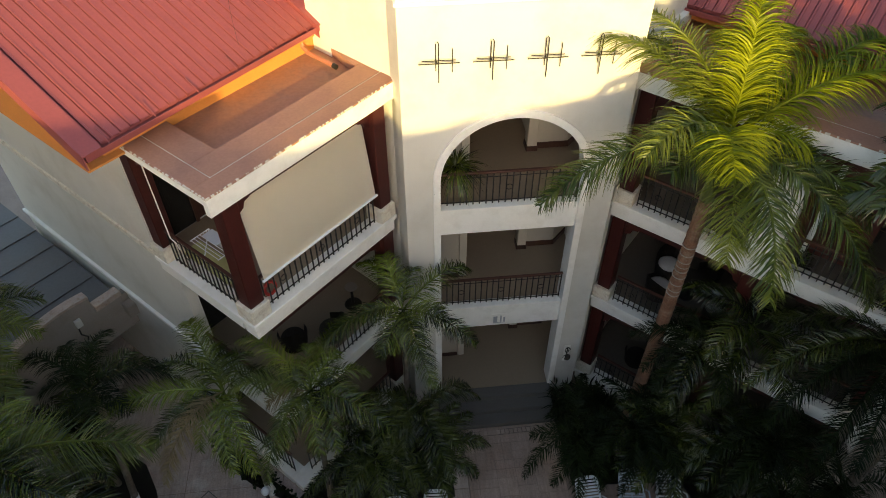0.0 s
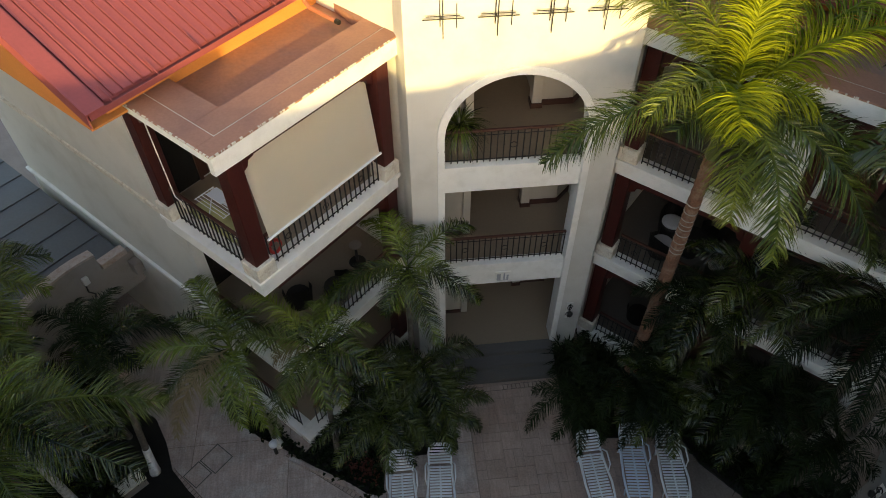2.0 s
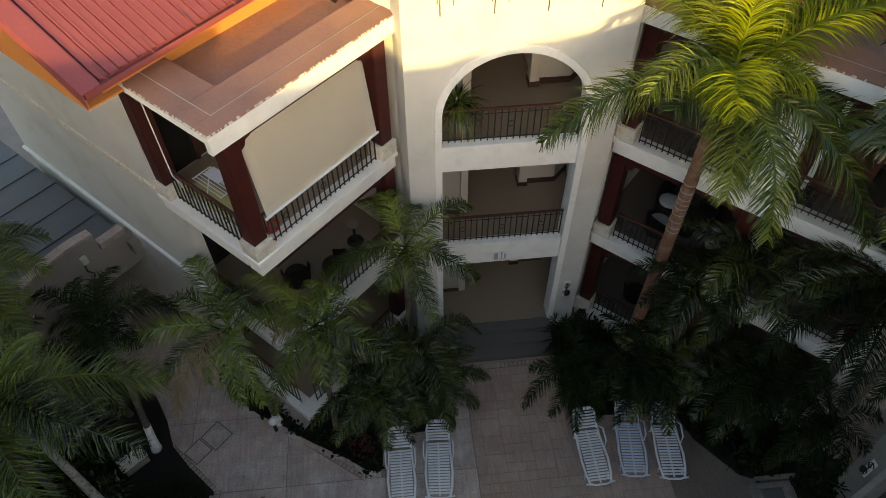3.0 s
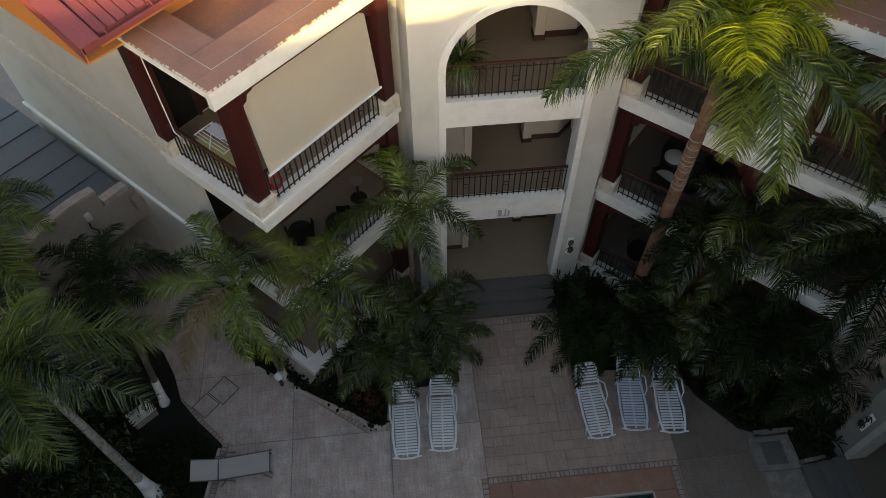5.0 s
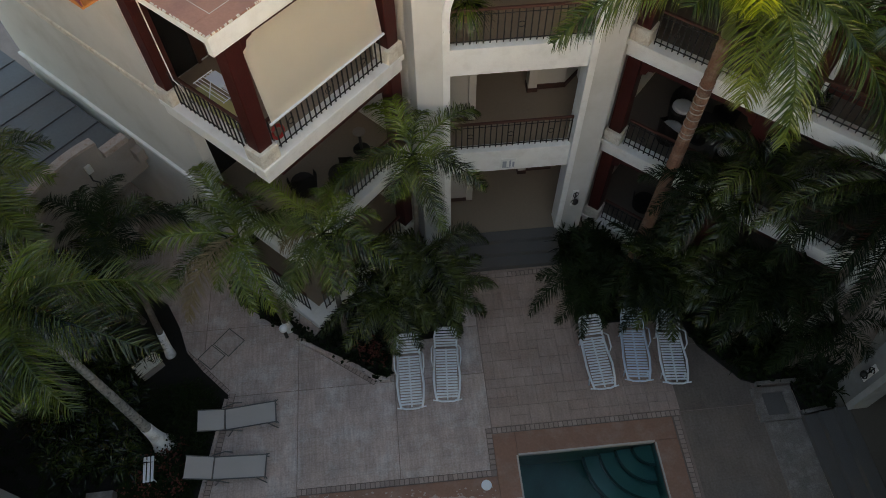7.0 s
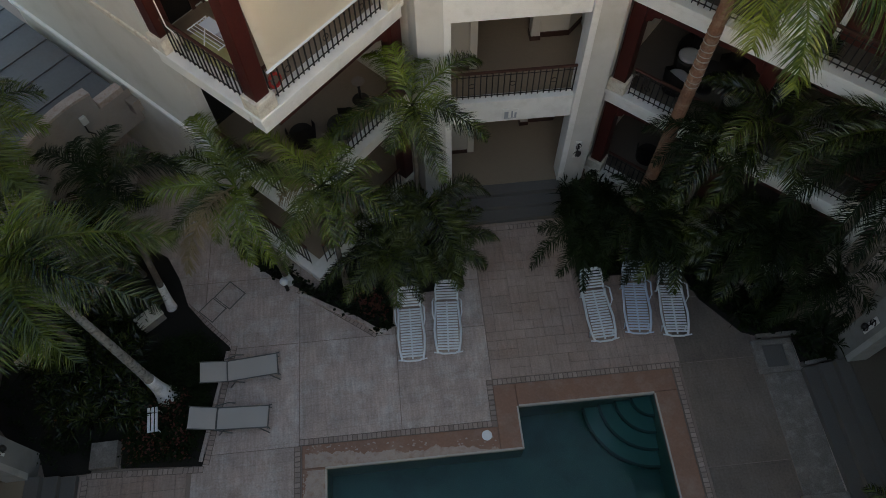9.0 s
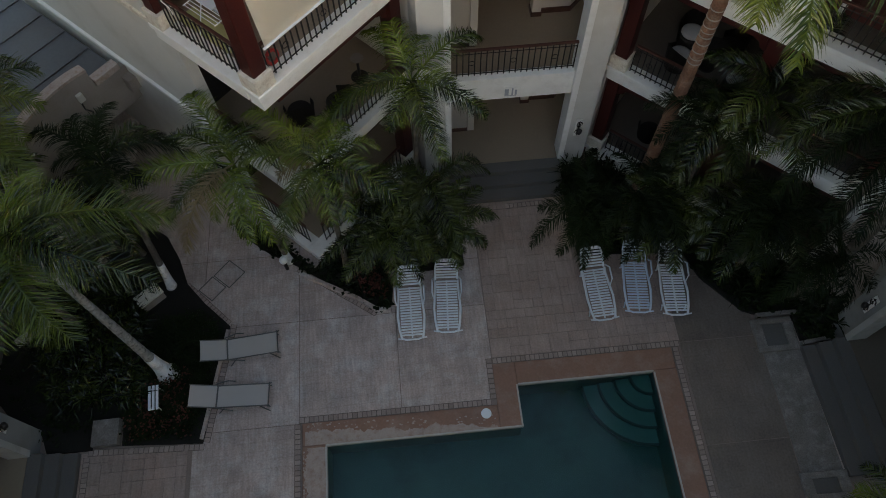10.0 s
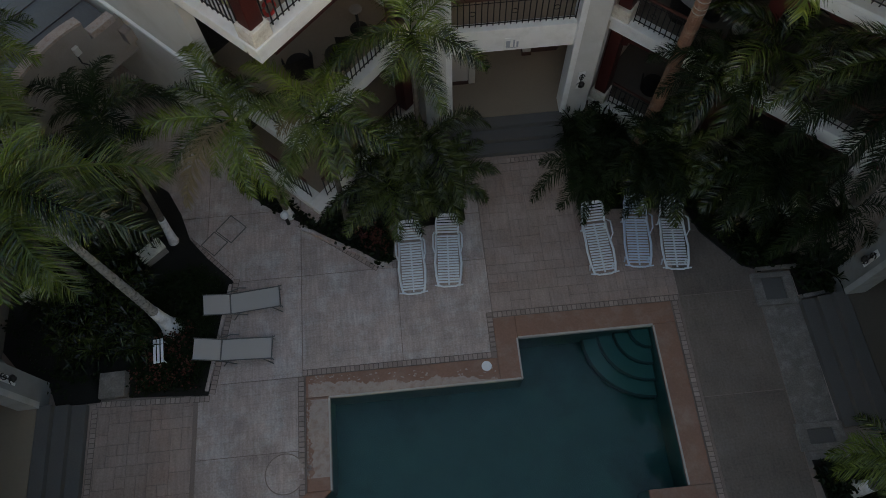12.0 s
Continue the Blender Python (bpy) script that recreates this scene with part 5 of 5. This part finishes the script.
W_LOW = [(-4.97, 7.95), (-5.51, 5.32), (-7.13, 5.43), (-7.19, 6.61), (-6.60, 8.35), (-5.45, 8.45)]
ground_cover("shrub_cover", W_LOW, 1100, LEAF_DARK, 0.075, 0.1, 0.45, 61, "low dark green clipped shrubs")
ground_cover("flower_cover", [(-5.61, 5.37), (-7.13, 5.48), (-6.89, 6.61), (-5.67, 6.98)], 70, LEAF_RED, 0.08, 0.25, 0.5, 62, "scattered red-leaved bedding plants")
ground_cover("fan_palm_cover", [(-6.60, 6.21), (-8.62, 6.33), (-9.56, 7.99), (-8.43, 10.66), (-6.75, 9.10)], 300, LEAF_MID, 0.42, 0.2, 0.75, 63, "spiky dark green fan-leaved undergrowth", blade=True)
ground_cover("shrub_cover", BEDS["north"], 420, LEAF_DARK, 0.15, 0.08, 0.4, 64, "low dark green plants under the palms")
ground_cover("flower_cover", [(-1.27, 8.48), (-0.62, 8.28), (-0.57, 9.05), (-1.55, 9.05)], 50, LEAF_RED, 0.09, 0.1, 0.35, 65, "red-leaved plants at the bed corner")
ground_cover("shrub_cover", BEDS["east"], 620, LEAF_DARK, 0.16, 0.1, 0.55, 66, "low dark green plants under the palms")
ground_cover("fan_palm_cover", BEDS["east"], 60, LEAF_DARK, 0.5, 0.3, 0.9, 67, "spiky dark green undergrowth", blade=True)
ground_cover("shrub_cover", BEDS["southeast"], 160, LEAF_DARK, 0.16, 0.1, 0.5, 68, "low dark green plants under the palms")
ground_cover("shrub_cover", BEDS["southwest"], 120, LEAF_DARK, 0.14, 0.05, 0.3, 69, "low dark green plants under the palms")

# ---- pool furniture ----
def white_lounger(x, y, turn, back, mat, note):
    """A resin lounger: its foot end at the origin's -y side, 1.9 m long."""
    ob = thing("sun_lounger", pose(x, y, 0, 0, 0, turn), note, "sun lounger", "white loungers by the pool")
    hinge = 0.45
    frame_w = 0.31
    for s in (-1, 1):
        b = bmesh.new()
        pts = [(s * 0.26, -0.95, 0.30), (s * 0.31, -0.70, 0.33), (s * 0.335, -0.35, 0.35), (s * 0.31, 0.0, 0.33), (s * 0.29, 0.30, 0.34), (s * 0.30, hinge, 0.35)]
        tube(b, pts, 0.030, 7)
        part("side_rail", b, mat, ob, smooth=True)
        for yy in (-0.72, 0.42):
            part("leg", bar([(s * 0.30, yy, 0.31), (s * 0.30, yy + (0.08 if yy < 0 else -0.06), 0.15), (s * 0.30, yy, 0.0)], 0.028, 7, 0.022), mat, ob, smooth=True)
        b = bar([(s * 0.335, -0.05, 0.34), (s * 0.37, 0.02, 0.52), (s * 0.37, 0.35, 0.55), (s * 0.33, 0.50, 0.38)], 0.022, 7)
        part("armrest", b, mat, ob, smooth=True)
        part("foot_knob", bar([(s * 0.24, -0.95, 0.30), (s * 0.36, -0.93, 0.30)], 0.020, 6), mat, ob)
    part("foot_bar", bar([(-0.26, -0.93, 0.30), (-0.15, -0.97, 0.295), (0.15, -0.97, 0.295), (0.26, -0.93, 0.30)], 0.026, 7), mat, ob, smooth=True)
    slat = bbox(-0.265, 0.265, -0.0225, 0.0225, -0.011, 0.011, 0.006)
    me = mesh_of(slat, "slat", mat)
    for i in range(18):
        o = part("slat", me, mat, ob)
        o.location = (0, -0.86 + 0.0745 * i, 0.335)
    part("spine", boxes((-0.02, 0.02, -0.93, hinge, 0.305, 0.322)), mat, ob)
    bk = part("backrest", bar([(-0.28, 0, 0), (-0.29, 0.3, 0.0), (-0.25, 0.50, 0), (-0.16, 0.54, 0), (0.16, 0.54, 0), (0.25, 0.50, 0), (0.29, 0.3, 0), (0.28, 0, 0)], 0.027, 7), mat, ob, smooth=True)
    bk.matrix_local = Matrix.Translation((0, hinge + 0.02, 0.345)) @ Matrix.Rotation(radians(back), 4, "X")
    for i in range(7):
        o = part("slat", me, mat, bk)
        o.location = (0, 0.05 + 0.0745 * i, 0.0)
    return ob


white_lounger(-0.12, 7.99, -2.0, 12, PLASTIC, "white resin slatted sun lounger beside a palm bed")
white_lounger(0.83, 8.07, -5.0, 6, PLASTIC, "white resin slatted sun lounger lying almost flat")
white_lounger(4.69, 7.91, 0.5, 28, PLASTIC, "white resin slatted sun lounger with raised back")
white_lounger(5.73, 7.99, -8.0, 20, PLASTIC_OLD, "bluish white resin slatted sun lounger")
white_lounger(6.64, 7.81, -7.0, 34, PLASTIC, "white resin slatted sun lounger with raised back under fronds")


def sling_lounger(x, y, turn, back):
    """A taupe sling lounger, its head at -x."""
    ob = thing("sling_lounger", pose(x, y, 0, 0, 0, turn), "taupe mesh sling lounger on a grey metal frame", "sun lounger", "sling loungers")
    part("seat_sling", bbox(-0.30, 0.90, -0.25, 0.25, 0.326, 0.338, 0.004), SLING, ob)
    bk = part("back_sling", bbox(-0.64, -0.02, -0.25, 0.25, -0.008, 0.008, 0.004), SLING, ob)
    bk.matrix_local = Matrix.Translation((-0.31, 0, 0.345)) @ Matrix.Rotation(radians(back), 4, "Y")
    for s in (-1, 1):
        part("side_tube", bar([(-0.34, s * 0.265, 0.34), (0.94, s * 0.265, 0.34), (0.97, s * 0.30, 0.30)], 0.016, 6), ALU, ob)
        part("back_tube", bar([(0, s * 0.265, 0), (-0.66, s * 0.265, 0)], 0.014, 6), ALU, bk)
        part("leg", bar([(0.72, s * 0.27, 0.33), (0.90, s * 0.31, 0.0)], 0.015, 6), ALU, ob)
        part("leg", bar([(-0.10, s * 0.27, 0.33), (-0.32, s * 0.31, 0.0)], 0.015, 6), ALU, ob)
        part("arm", bar([(-0.35, s * 0.28, 0.42), (-0.05, s * 0.35, 0.44), (0.10, s * 0.36, 0.34)], 0.016, 6), ALU, ob)
    part("cross_tube", bar([(0.92, -0.30, 0.33), (0.92, 0.30, 0.33)], 0.016, 6), ALU, ob)
    part("cross_tube", bar([(-0.31, -0.27, 0.335), (-0.31, 0.27, 0.335)], 0.018, 6), ALU, ob)
    return ob


sling_lounger(-4.42, 7.32, 3.0, 20)
sling_lounger(-4.64, 6.12, -4.0, 20)


# ---- balcony furniture ----
def lounge_chair(parent_m, u, v, z, turn, cushion=True):
    ob = thing("balcony_chair", parent_m @ pose(u, v, z, 0, 0, turn), "round dark wicker chair with a pale seat cushion" if cushion else "dark wooden rocking chair on the balcony", "chair", "balcony chairs")
    b = bmesh.new()
    outer = [(0.36 * math.cos(a), 0.36 * math.sin(a)) for a in np.linspace(-0.5, math.pi + 0.5, 14)]
    lo = [b.verts.new((x * 0.85, y * 0.85, 0.05)) for x, y in outer]
    hi = [b.verts.new((x, y, 0.46 + 0.34 * max(0, y / 0.36))) for x, y in outer]
    for i in range(len(outer) - 1):
        b.faces.new((lo[i], lo[i + 1], hi[i + 1], hi[i]))
    bmesh.ops.solidify(b, geom=b.faces[:], thickness=0.04)
    part("shell", b, WICKER, ob)
    part("seat", lathe([(0.29, 0.05), (0.30, 0.30), (0.28, 0.34)], 16), WICKER, ob)
    if cushion:
        part("cushion", lathe([(0.20, 0.342), (0.27, 0.37), (0.27, 0.42), (0.20, 0.45)], 18), CUSHION, ob, "pale grey round cushion", smooth=True)
    return ob


def round_table(parent_m, u, v, z, r=0.36, mat=None, h=0.62):
    ob = thing("side_table", parent_m @ pose(u, v, z), "small round balcony table", "table")
    part("tabletop", lathe([(r, h), (r + 0.01, h + 0.015), (r, h + 0.03)], 24), mat or CUSHION, ob)
    part("stem", lathe([(0.04, 0.04), (0.03, h)], 10), IRON, ob)
    part("foot", lathe([(0.22, 0.0), (0.2, 0.025), (0.04, 0.045)], 16), IRON, ob)
    return ob


RM, LM = RW.matrix_world, LW.matrix_world
for zf in (Z1 - 0.04,):
    lounge_chair(RM, 1.36, 1.02, zf, 160)
    lounge_chair(RM, 1.26, 1.85, zf, 30)
    lounge_chair(RM, 2.81, 1.13, zf, 250)
    lounge_chair(RM, 2.2, 2.1, zf, 300, False)
    round_table(RM, 1.95, 1.45, zf, 0.34, WICKER)
lounge_chair(RM, 1.3, 1.3, Z0 - 0.04, 200, False)
lounge_chair(RM, 2.6, 1.4, Z0 - 0.04, 140, False)
round_table(RM, 4.6, 1.2, Z1 - 0.04, 0.36)
lounge_chair(LM, 2.35, 0.79, Z1 - 0.04, 200, False)
lounge_chair(LM, 1.60, 1.31, Z1 - 0.04, 150, False)
round_table(LM, 3.40, 1.1, Z1 - 0.04, 0.15, GATEPAINT)
lounge_chair(LM, 1.7, 1.2, Z0 - 0.04, 200, False)

# things on the upper corner balcony
rack = thing("drying_rack", LM @ pose(0.56, 1.60, Z2 - 0.04), "white wire drying rack with a pale towel", "drying rack")
for i in range(7):
    part("rack_bar", bar([(-0.21 + 0.07 * i, -0.42, 0.85), (-0.21 + 0.07 * i, 0.42, 0.85)], 0.008, 5), PLASTIC, rack)
for s in (-1, 1):
    part("rack_end", bar([(-0.23, s * 0.42, 0.85), (0.23, s * 0.42, 0.85)], 0.011, 6), PLASTIC, rack)
    part("rack_leg", bar([(-0.20, s * 0.40, 0.0), (0.20, s * 0.40, 0.85)], 0.011, 6), PLASTIC, rack)
part("towel", boxes((0.0, 0.235, -0.10, 0.34, 0.862, 0.875), (0.236, 0.248, -0.10, 0.34, 0.45, 0.875)), PLASTIC_OLD, rack, "pale bluish towel hanging over the bars")
mat_rug = thing("floor_mat", LM @ pose(0.58, 2.0, Z2 - 0.038), "pale yellow-green woven balcony mat", "mat")
YELLOWMAT = material("yellowgreen_mat", (0.50, 0.50, 0.24), 0.9, vary=0.1)
part("weave", bbox(-0.30, 0.30, -0.75, 0.75, 0.0, 0.015, 0.004), YELLOWMAT, mat_rug)
rod = thing("crank_rod", LM @ pose(0.12, 2.0, 0), "bright metal blind crank hanging at the post", "crank")
part("rod", bar([(0.02, 0.40, 9.4), (-0.12, 0.05, 7.9), (-0.12, -0.12, 7.87), (-0.12, -0.16, 7.73)], 0.012, 6), TRIM, rod)
ball = thing("buoy", LM @ pose(0.80, 0.42, Z2 + 0.14), "small red plastic ring behind the railing", "ring")
part("ring", bar([(0.13 * math.cos(a), 0.03 * math.sin(a), 0.13 * math.sin(a)) for a in np.linspace(0, 2 * math.pi, 17)], 0.035, 7), REDPLASTIC, ball)

# plant on the top landing
pot = thing("hanging_plant", NORTH @ pose(-1.12, 0.46, F2 + 0.50), "bushy green spider plant in a pot behind the railing", "plant")
part("pot", lathe([(0.14, 0.0), (0.20, 0.32), (0.19, 0.34)], 16), TERRA, pot)
b = bmesh.new()
rng = random.Random(77)
for i in range(260):
    a, e, L = rng.uniform(0, 2 * math.pi), rng.uniform(0.1, 1.3), rng.uniform(0.5, 0.9)
    d, c = Vector((math.cos(a) * math.cos(e), math.sin(a) * math.cos(e), math.sin(e))), Vector((-math.sin(a), math.cos(a), 0)) * 0.016
    o, last = Vector((0, 0, 0.34)), None
    for j in range(5):
        w = c * (1 - j / 4.4)
        row = (b.verts.new(o - w), b.verts.new(o + w))
        if last:
            b.faces.new((last[0], row[0], row[1], last[1]))
        last = row
        d = (d + Vector((0, 0, -0.42))).normalized()
        o = o + d * L / 4
part("leaves", b, LEAF, pot)

# drain pipe on the canopy, loose cable on the roof
pipe = thing("drain_pipe", LM, "short copper-coloured drain pipe lying over the canopy", "pipe")
part("pipe", bar([(3.98, 2.24, 10.3), (3.98, 2.2, 10.08), (3.97, 2.05, 10.0), (3.93, 1.30, 10.0)], 0.045, 10), COPPER, pipe)
part("pipe_mouth", bar([(3.93, 1.31, 10.0), (3.925, 1.22, 10.0)], 0.052, 10), IRON, pipe)
cab = thing("roof_cable", LM, "thin dark cable lying loose on the roof", "cable")
cb = []
for k in range(30):
    t = k / 29
    u, v = 2.6 + 1.3 * t + 0.30 * math.sin(7 * t), 2.3 + 2.7 * t + 0.30 * math.sin(9 * t)
    cb.append((u, v, 10.5 + (v - 1.90 - 0.035 * u) * 0.46 + 0.03))
part("cable", bar(cb, 0.0032, 5), IRON, cab)

# small things on the ground
for (x, y, w, d, nm) in ((8.87, 6.11, 1.02, 0.86, 1), (8.83, 2.46, 1.08, 0.62, 2)):
    ob = thing("inspection_pit", pose(x, y, 0, 0, 0, -2), "low concrete inspection pit with a sunken lid", "manhole")
    part("kerb", boxes((-w / 2, w / 2, -d / 2, -d / 2 + 0.14, 0, 0.10), (-w / 2, w / 2, d / 2 - 0.14, d / 2, 0, 0.10), (-w / 2, -w / 2 + 0.24, -d / 2 + 0.14, d / 2 - 0.14, 0, 0.10), (w / 2 - 0.24, w / 2, -d / 2 + 0.14, d / 2 - 0.14, 0, 0.10), b=0.008), ROUGHCAST, ob)
    part("lid", bbox(-w / 2 + 0.245, w / 2 - 0.245, -d / 2 + 0.145, d / 2 - 0.145, 0.0, 0.06, 0.008), GREY, ob, "grey concrete lid")
ob = thing("concrete_block", pose(-7.61, 5.65, 0), "square concrete plinth at the bed edge", "block")
part("block", bbox(-0.31, 0.31, -0.31, 0.31, 0, 0.22, 0.012), ROUGHCAST, ob)
for x, y, h in ((-4.83, 9.57, 0.30), (-5.27, 9.19, 0.26)):
    ob = thing("hatch_cover", pose(x, y, 0, 0, 0, 46), "square concrete hatch cover flush in the path", "hatch cover")
    k = h - 0.025
    part("frame", boxes((-h, h, -h, -k, 0, 0.006), (-h, h, k, h, 0, 0.006), (-h, -k, -k, k, 0, 0.006), (k, h, -k, k, 0, 0.006)), GREY, ob, "dark joint round the cover")
    part("cover", bbox(-k + 0.004, k - 0.004, -k + 0.004, k - 0.004, -0.01, 0.010, 0.004), CONCRETE, ob)
ob = thing("round_cover", pose(-3.56, 3.10, 0), "round concrete patch flush in the pool deck", "manhole")
part("cover", lathe([(0.44, 0.0), (0.44, 0.006), (0.0, 0.007)], 32), CONCRETE, ob)
part("joint", lathe([(0.44, 0.0), (0.465, 0.0045), (0.44, 0.005)], 32), JOINT, ob, "dark joint round the patch")
bench = thing("plant_stand", pose(-6.41, 6.26, 0.05, 0, 0, 4), "small white slatted stand among the shrubs", "stand")
for i in range(3):
    part("slat", bbox(-0.13 + 0.09 * i, -0.07 + 0.09 * i, -0.30, 0.30, 0.42, 0.45, 0.005), PLASTIC, bench)
for sx in (-1, 1):
    for sy in (-1, 1):
        part("leg", bar([(sx * 0.09, sy * 0.24, 0.42), (sx * 0.10, sy * 0.26, 0.0)], 0.014, 6), PLASTIC, bench)
for x, y, w, d, h, turn, note in ((-6.78, 9.02, 0.62, 0.34, 0.36, 38, "short pale concrete bench end among the palms"), (-8.05, 9.82, 0.70, 0.18, 0.60, 62, "pale rendered kerb wall under the palms"), (-9.40, 8.28, 0.95, 0.20, 0.60, 37, "pale rendered kerb wall under the palms"), (-9.06, 10.05, 0.40, 0.30, 0.60, 30, "pale rendered kerb wall under the palms")):
    ob = thing("garden_wall", pose(x, y, 0.05, 0, 0, turn), note, "garden wall")
    part("block", bbox(-w / 2, w / 2, -d / 2, d / 2, 0, h - 0.05, 0.012), GATEPAINT, ob)
    part("capping", bbox(-w / 2 - 0.03, w / 2 + 0.03, -d / 2 - 0.03, d / 2 + 0.03, h - 0.048, h, 0.012), WORN, ob, "worn pale capping")
globe = thing("garden_lamp", pose(-3.28, 9.51, 0.05), "short white garden lamp at the bed edge", "lamp")
part("stem", lathe([(0.05, 0), (0.045, 0.38)], 10), IRON, globe)
part("globe", lathe([(0.05, 0.38), (0.10, 0.44), (0.11, 0.52), (0.07, 0.60), (0.01, 0.62)], 14), PLASTIC, globe, smooth=True)

pp = thing("potted_plant", RM @ pose(4.76, 1.89, Z2 - 0.04), "pale dry plant in a dark woven pot", "plant")
part("pot", lathe([(0.22, 0.0), (0.34, 0.3), (0.36, 0.62), (0.33, 0.66), (0.3, 0.6)], 18), WICKER, pp)
b = bmesh.new()
rng = random.Random(91)
for i in range(140):
    a, e, L = rng.uniform(0, 2 * math.pi), rng.uniform(0.2, 1.4), rng.uniform(0.2, 0.45)
    d, c = Vector((math.cos(a) * math.cos(e), math.sin(a) * math.cos(e), math.sin(e))), Vector((-math.sin(a), math.cos(a), 0)) * 0.025
    o = Vector((0.15 * math.cos(a), 0.15 * math.sin(a), 0.6))
    b.faces.new([b.verts.new(p) for p in (o, o + d * L * 0.5 + c, o + d * L, o + d * L * 0.5 - c)])
part("leaves", b, LEAF_DRY, pp)
# pale leaf scars round the royal palm's trunk
for i in range(9):
    z = 5.9 + 0.17 * i + 0.04 * math.sin(5 * i)
    q = z / 8.49 - 1
    rr = 0.165 * (1 - 0.25 * z / 8.49) + 0.010
    ring = lathe([(rr - 0.01, -0.012), (rr + 0.004, -0.008), (rr + 0.004, 0.008), (rr - 0.01, 0.012)], 14)
    ob = part("leaf_scar", ring, GATEPAINT, royal)
    ob.location = (0.05 * q, -0.05 * q, z)

# raised kerbs along the palm beds
def kerb(pts, w=0.10, h=0.15, mat=None):
    ob = thing("bed_kerb", pose(pts[0][0], pts[0][1], 0), "low pale concrete kerb along a planting bed", "kerb")
    o = Vector((*pts[0], 0))
    for a, c in zip(pts[:-1], pts[1:]):
        a, c = Vector((*a, 0)) - o, Vector((*c, 0)) - o
        d, n = (c - a).normalized(), max(1, int((c - a).length / 0.6))
        L = (c - a).length / n
        for i in range(n):
            b = bbox(0.004, L - 0.004, -w / 2, w / 2, 0.0, h, 0.012)
            b.transform(Matrix.Translation(a + d * L * i) @ axes((0, 0, 0), (d.x, d.y), (-d.y, d.x)))
            part("kerb_stone", b, mat or CONCRETE, ob)


kerb([(-2.94, 9.32), (-2.18, 8.84), (-1.48, 8.41), (-1.01, 8.04), (-0.62, 7.95)])
kerb([(-0.54, 8.09), (-0.43, 8.90)])
kerb([(-5.38, 5.24), (-4.81, 7.96)], 0.09, 0.08)
kerb([(8.55, 6.66), (9.72, 6.63)], 0.10, 0.14, ROUGHCAST)
kerb([(9.43, 5.80), (10.36, 5.87)], 0.10, 0.14, ROUGHCAST)

# ---- paving stones and border pavers ----
rng = random.Random(11)


def in_beds(x, y):
    w = POOLM @ Vector((x, y, 0))
    return any(inside(w.x, w.y, poly) for poly in BEDS.values())


for x0, x1, y0, y1 in list(ashlar(4.17, 8.87, 1.74, 6.24, 0.25, rng)) + list(ashlar(-5.75, -3.17, -4.4, 0.40, 0.25, rng)):
    if in_beds((x0 + x1) / 2, (y0 + y1) / 2):
        continue
    g = 0.005
    bm = bmesh.new()
    h = rng.uniform(-0.004, 0.002)
    z = (h, h + rng.uniform(-0.002, 0.002))
    lo = [bm.verts.new(p) for p in ((x0 + g, y0 + g, -0.05), (x1 - g, y0 + g, -0.05), (x1 - g, y1 - g, -0.05), (x0 + g, y1 - g, -0.05))]
    mid = [bm.verts.new((v.co.x, v.co.y, z[0] - 0.006)) for v in lo]
    cx, cy = (x0 + x1) / 2, (y0 + y1) / 2
    hi = [bm.verts.new((v.co.x + (0.004 if v.co.x < cx else -0.004), v.co.y + (0.004 if v.co.y < cy else -0.004), z[i % 2])) for i, v in enumerate(lo)]
    bm.faces.new(hi)
    for a, c in ((lo, mid), (mid, hi)):
        for i in range(4):
            bm.faces.new((a[i], a[(i + 1) % 4], c[(i + 1) % 4], c[i]))
    part("paving_stone", bm, STONE, PAVE)

bm = bmesh.new()
box(bm, -0.047, 0.047, -0.062, 0.062, -0.05, 0.006)
PAVER = mesh_of(bm, "brick", BRICKP)


def border(p0, p1, world_space=False):
    p0, p1 = Vector((*p0, 0)), Vector((*p1, 0))
    if world_space:
        inv = POOLM.inverted()
        p0, p1 = inv @ p0, inv @ p1
    d, length = (p1 - p0).normalized(), (p1 - p0).length
    n = int(length / 0.115)
    bed = bbox(0.0, length, -0.08, 0.08, -0.04, 0.001, 0.0)
    bed.transform(Matrix.Translation(p0) @ axes((0, 0, 0), (d.x, d.y), (-d.y, d.x)))
    part("bedding", bed, BEDDING, PAVE, "dark dirty joint bed")
    for i in range(n):
        ob = part("brick", PAVER, None, PAVE)
        ob.matrix_local = Matrix.Translation(p0 + d * (length * (i + 0.5) / n) + Vector((0, 0, rng.uniform(-0.003, 0.003)))) @ axes((0, 0, 0), (d.x, d.y), (-d.y, d.x))


border((-0.62, 0.635), (4.02, 0.635))
border((4.085, 0.70), (4.085, 1.73))
border((4.17, 1.655), (8.88, 1.655))
border((8.76, 1.57), (8.76, -3.4))
border((-0.66, 0.55), (-0.66, -2.2))
border((-3.00, 9.48), (-1.02, 7.94), True)
border((-4.67, 8.10), (-5.27, 5.17), True)
border((-5.32, 5.07), (-8.05, 5.25), True)
border((-4.80, 8.14), (-5.94, 9.39), True)
border((1.48, 10.72), (4.31, 10.70), True)
border((-8.07, 5.15), (-8.13, 2.15), True)
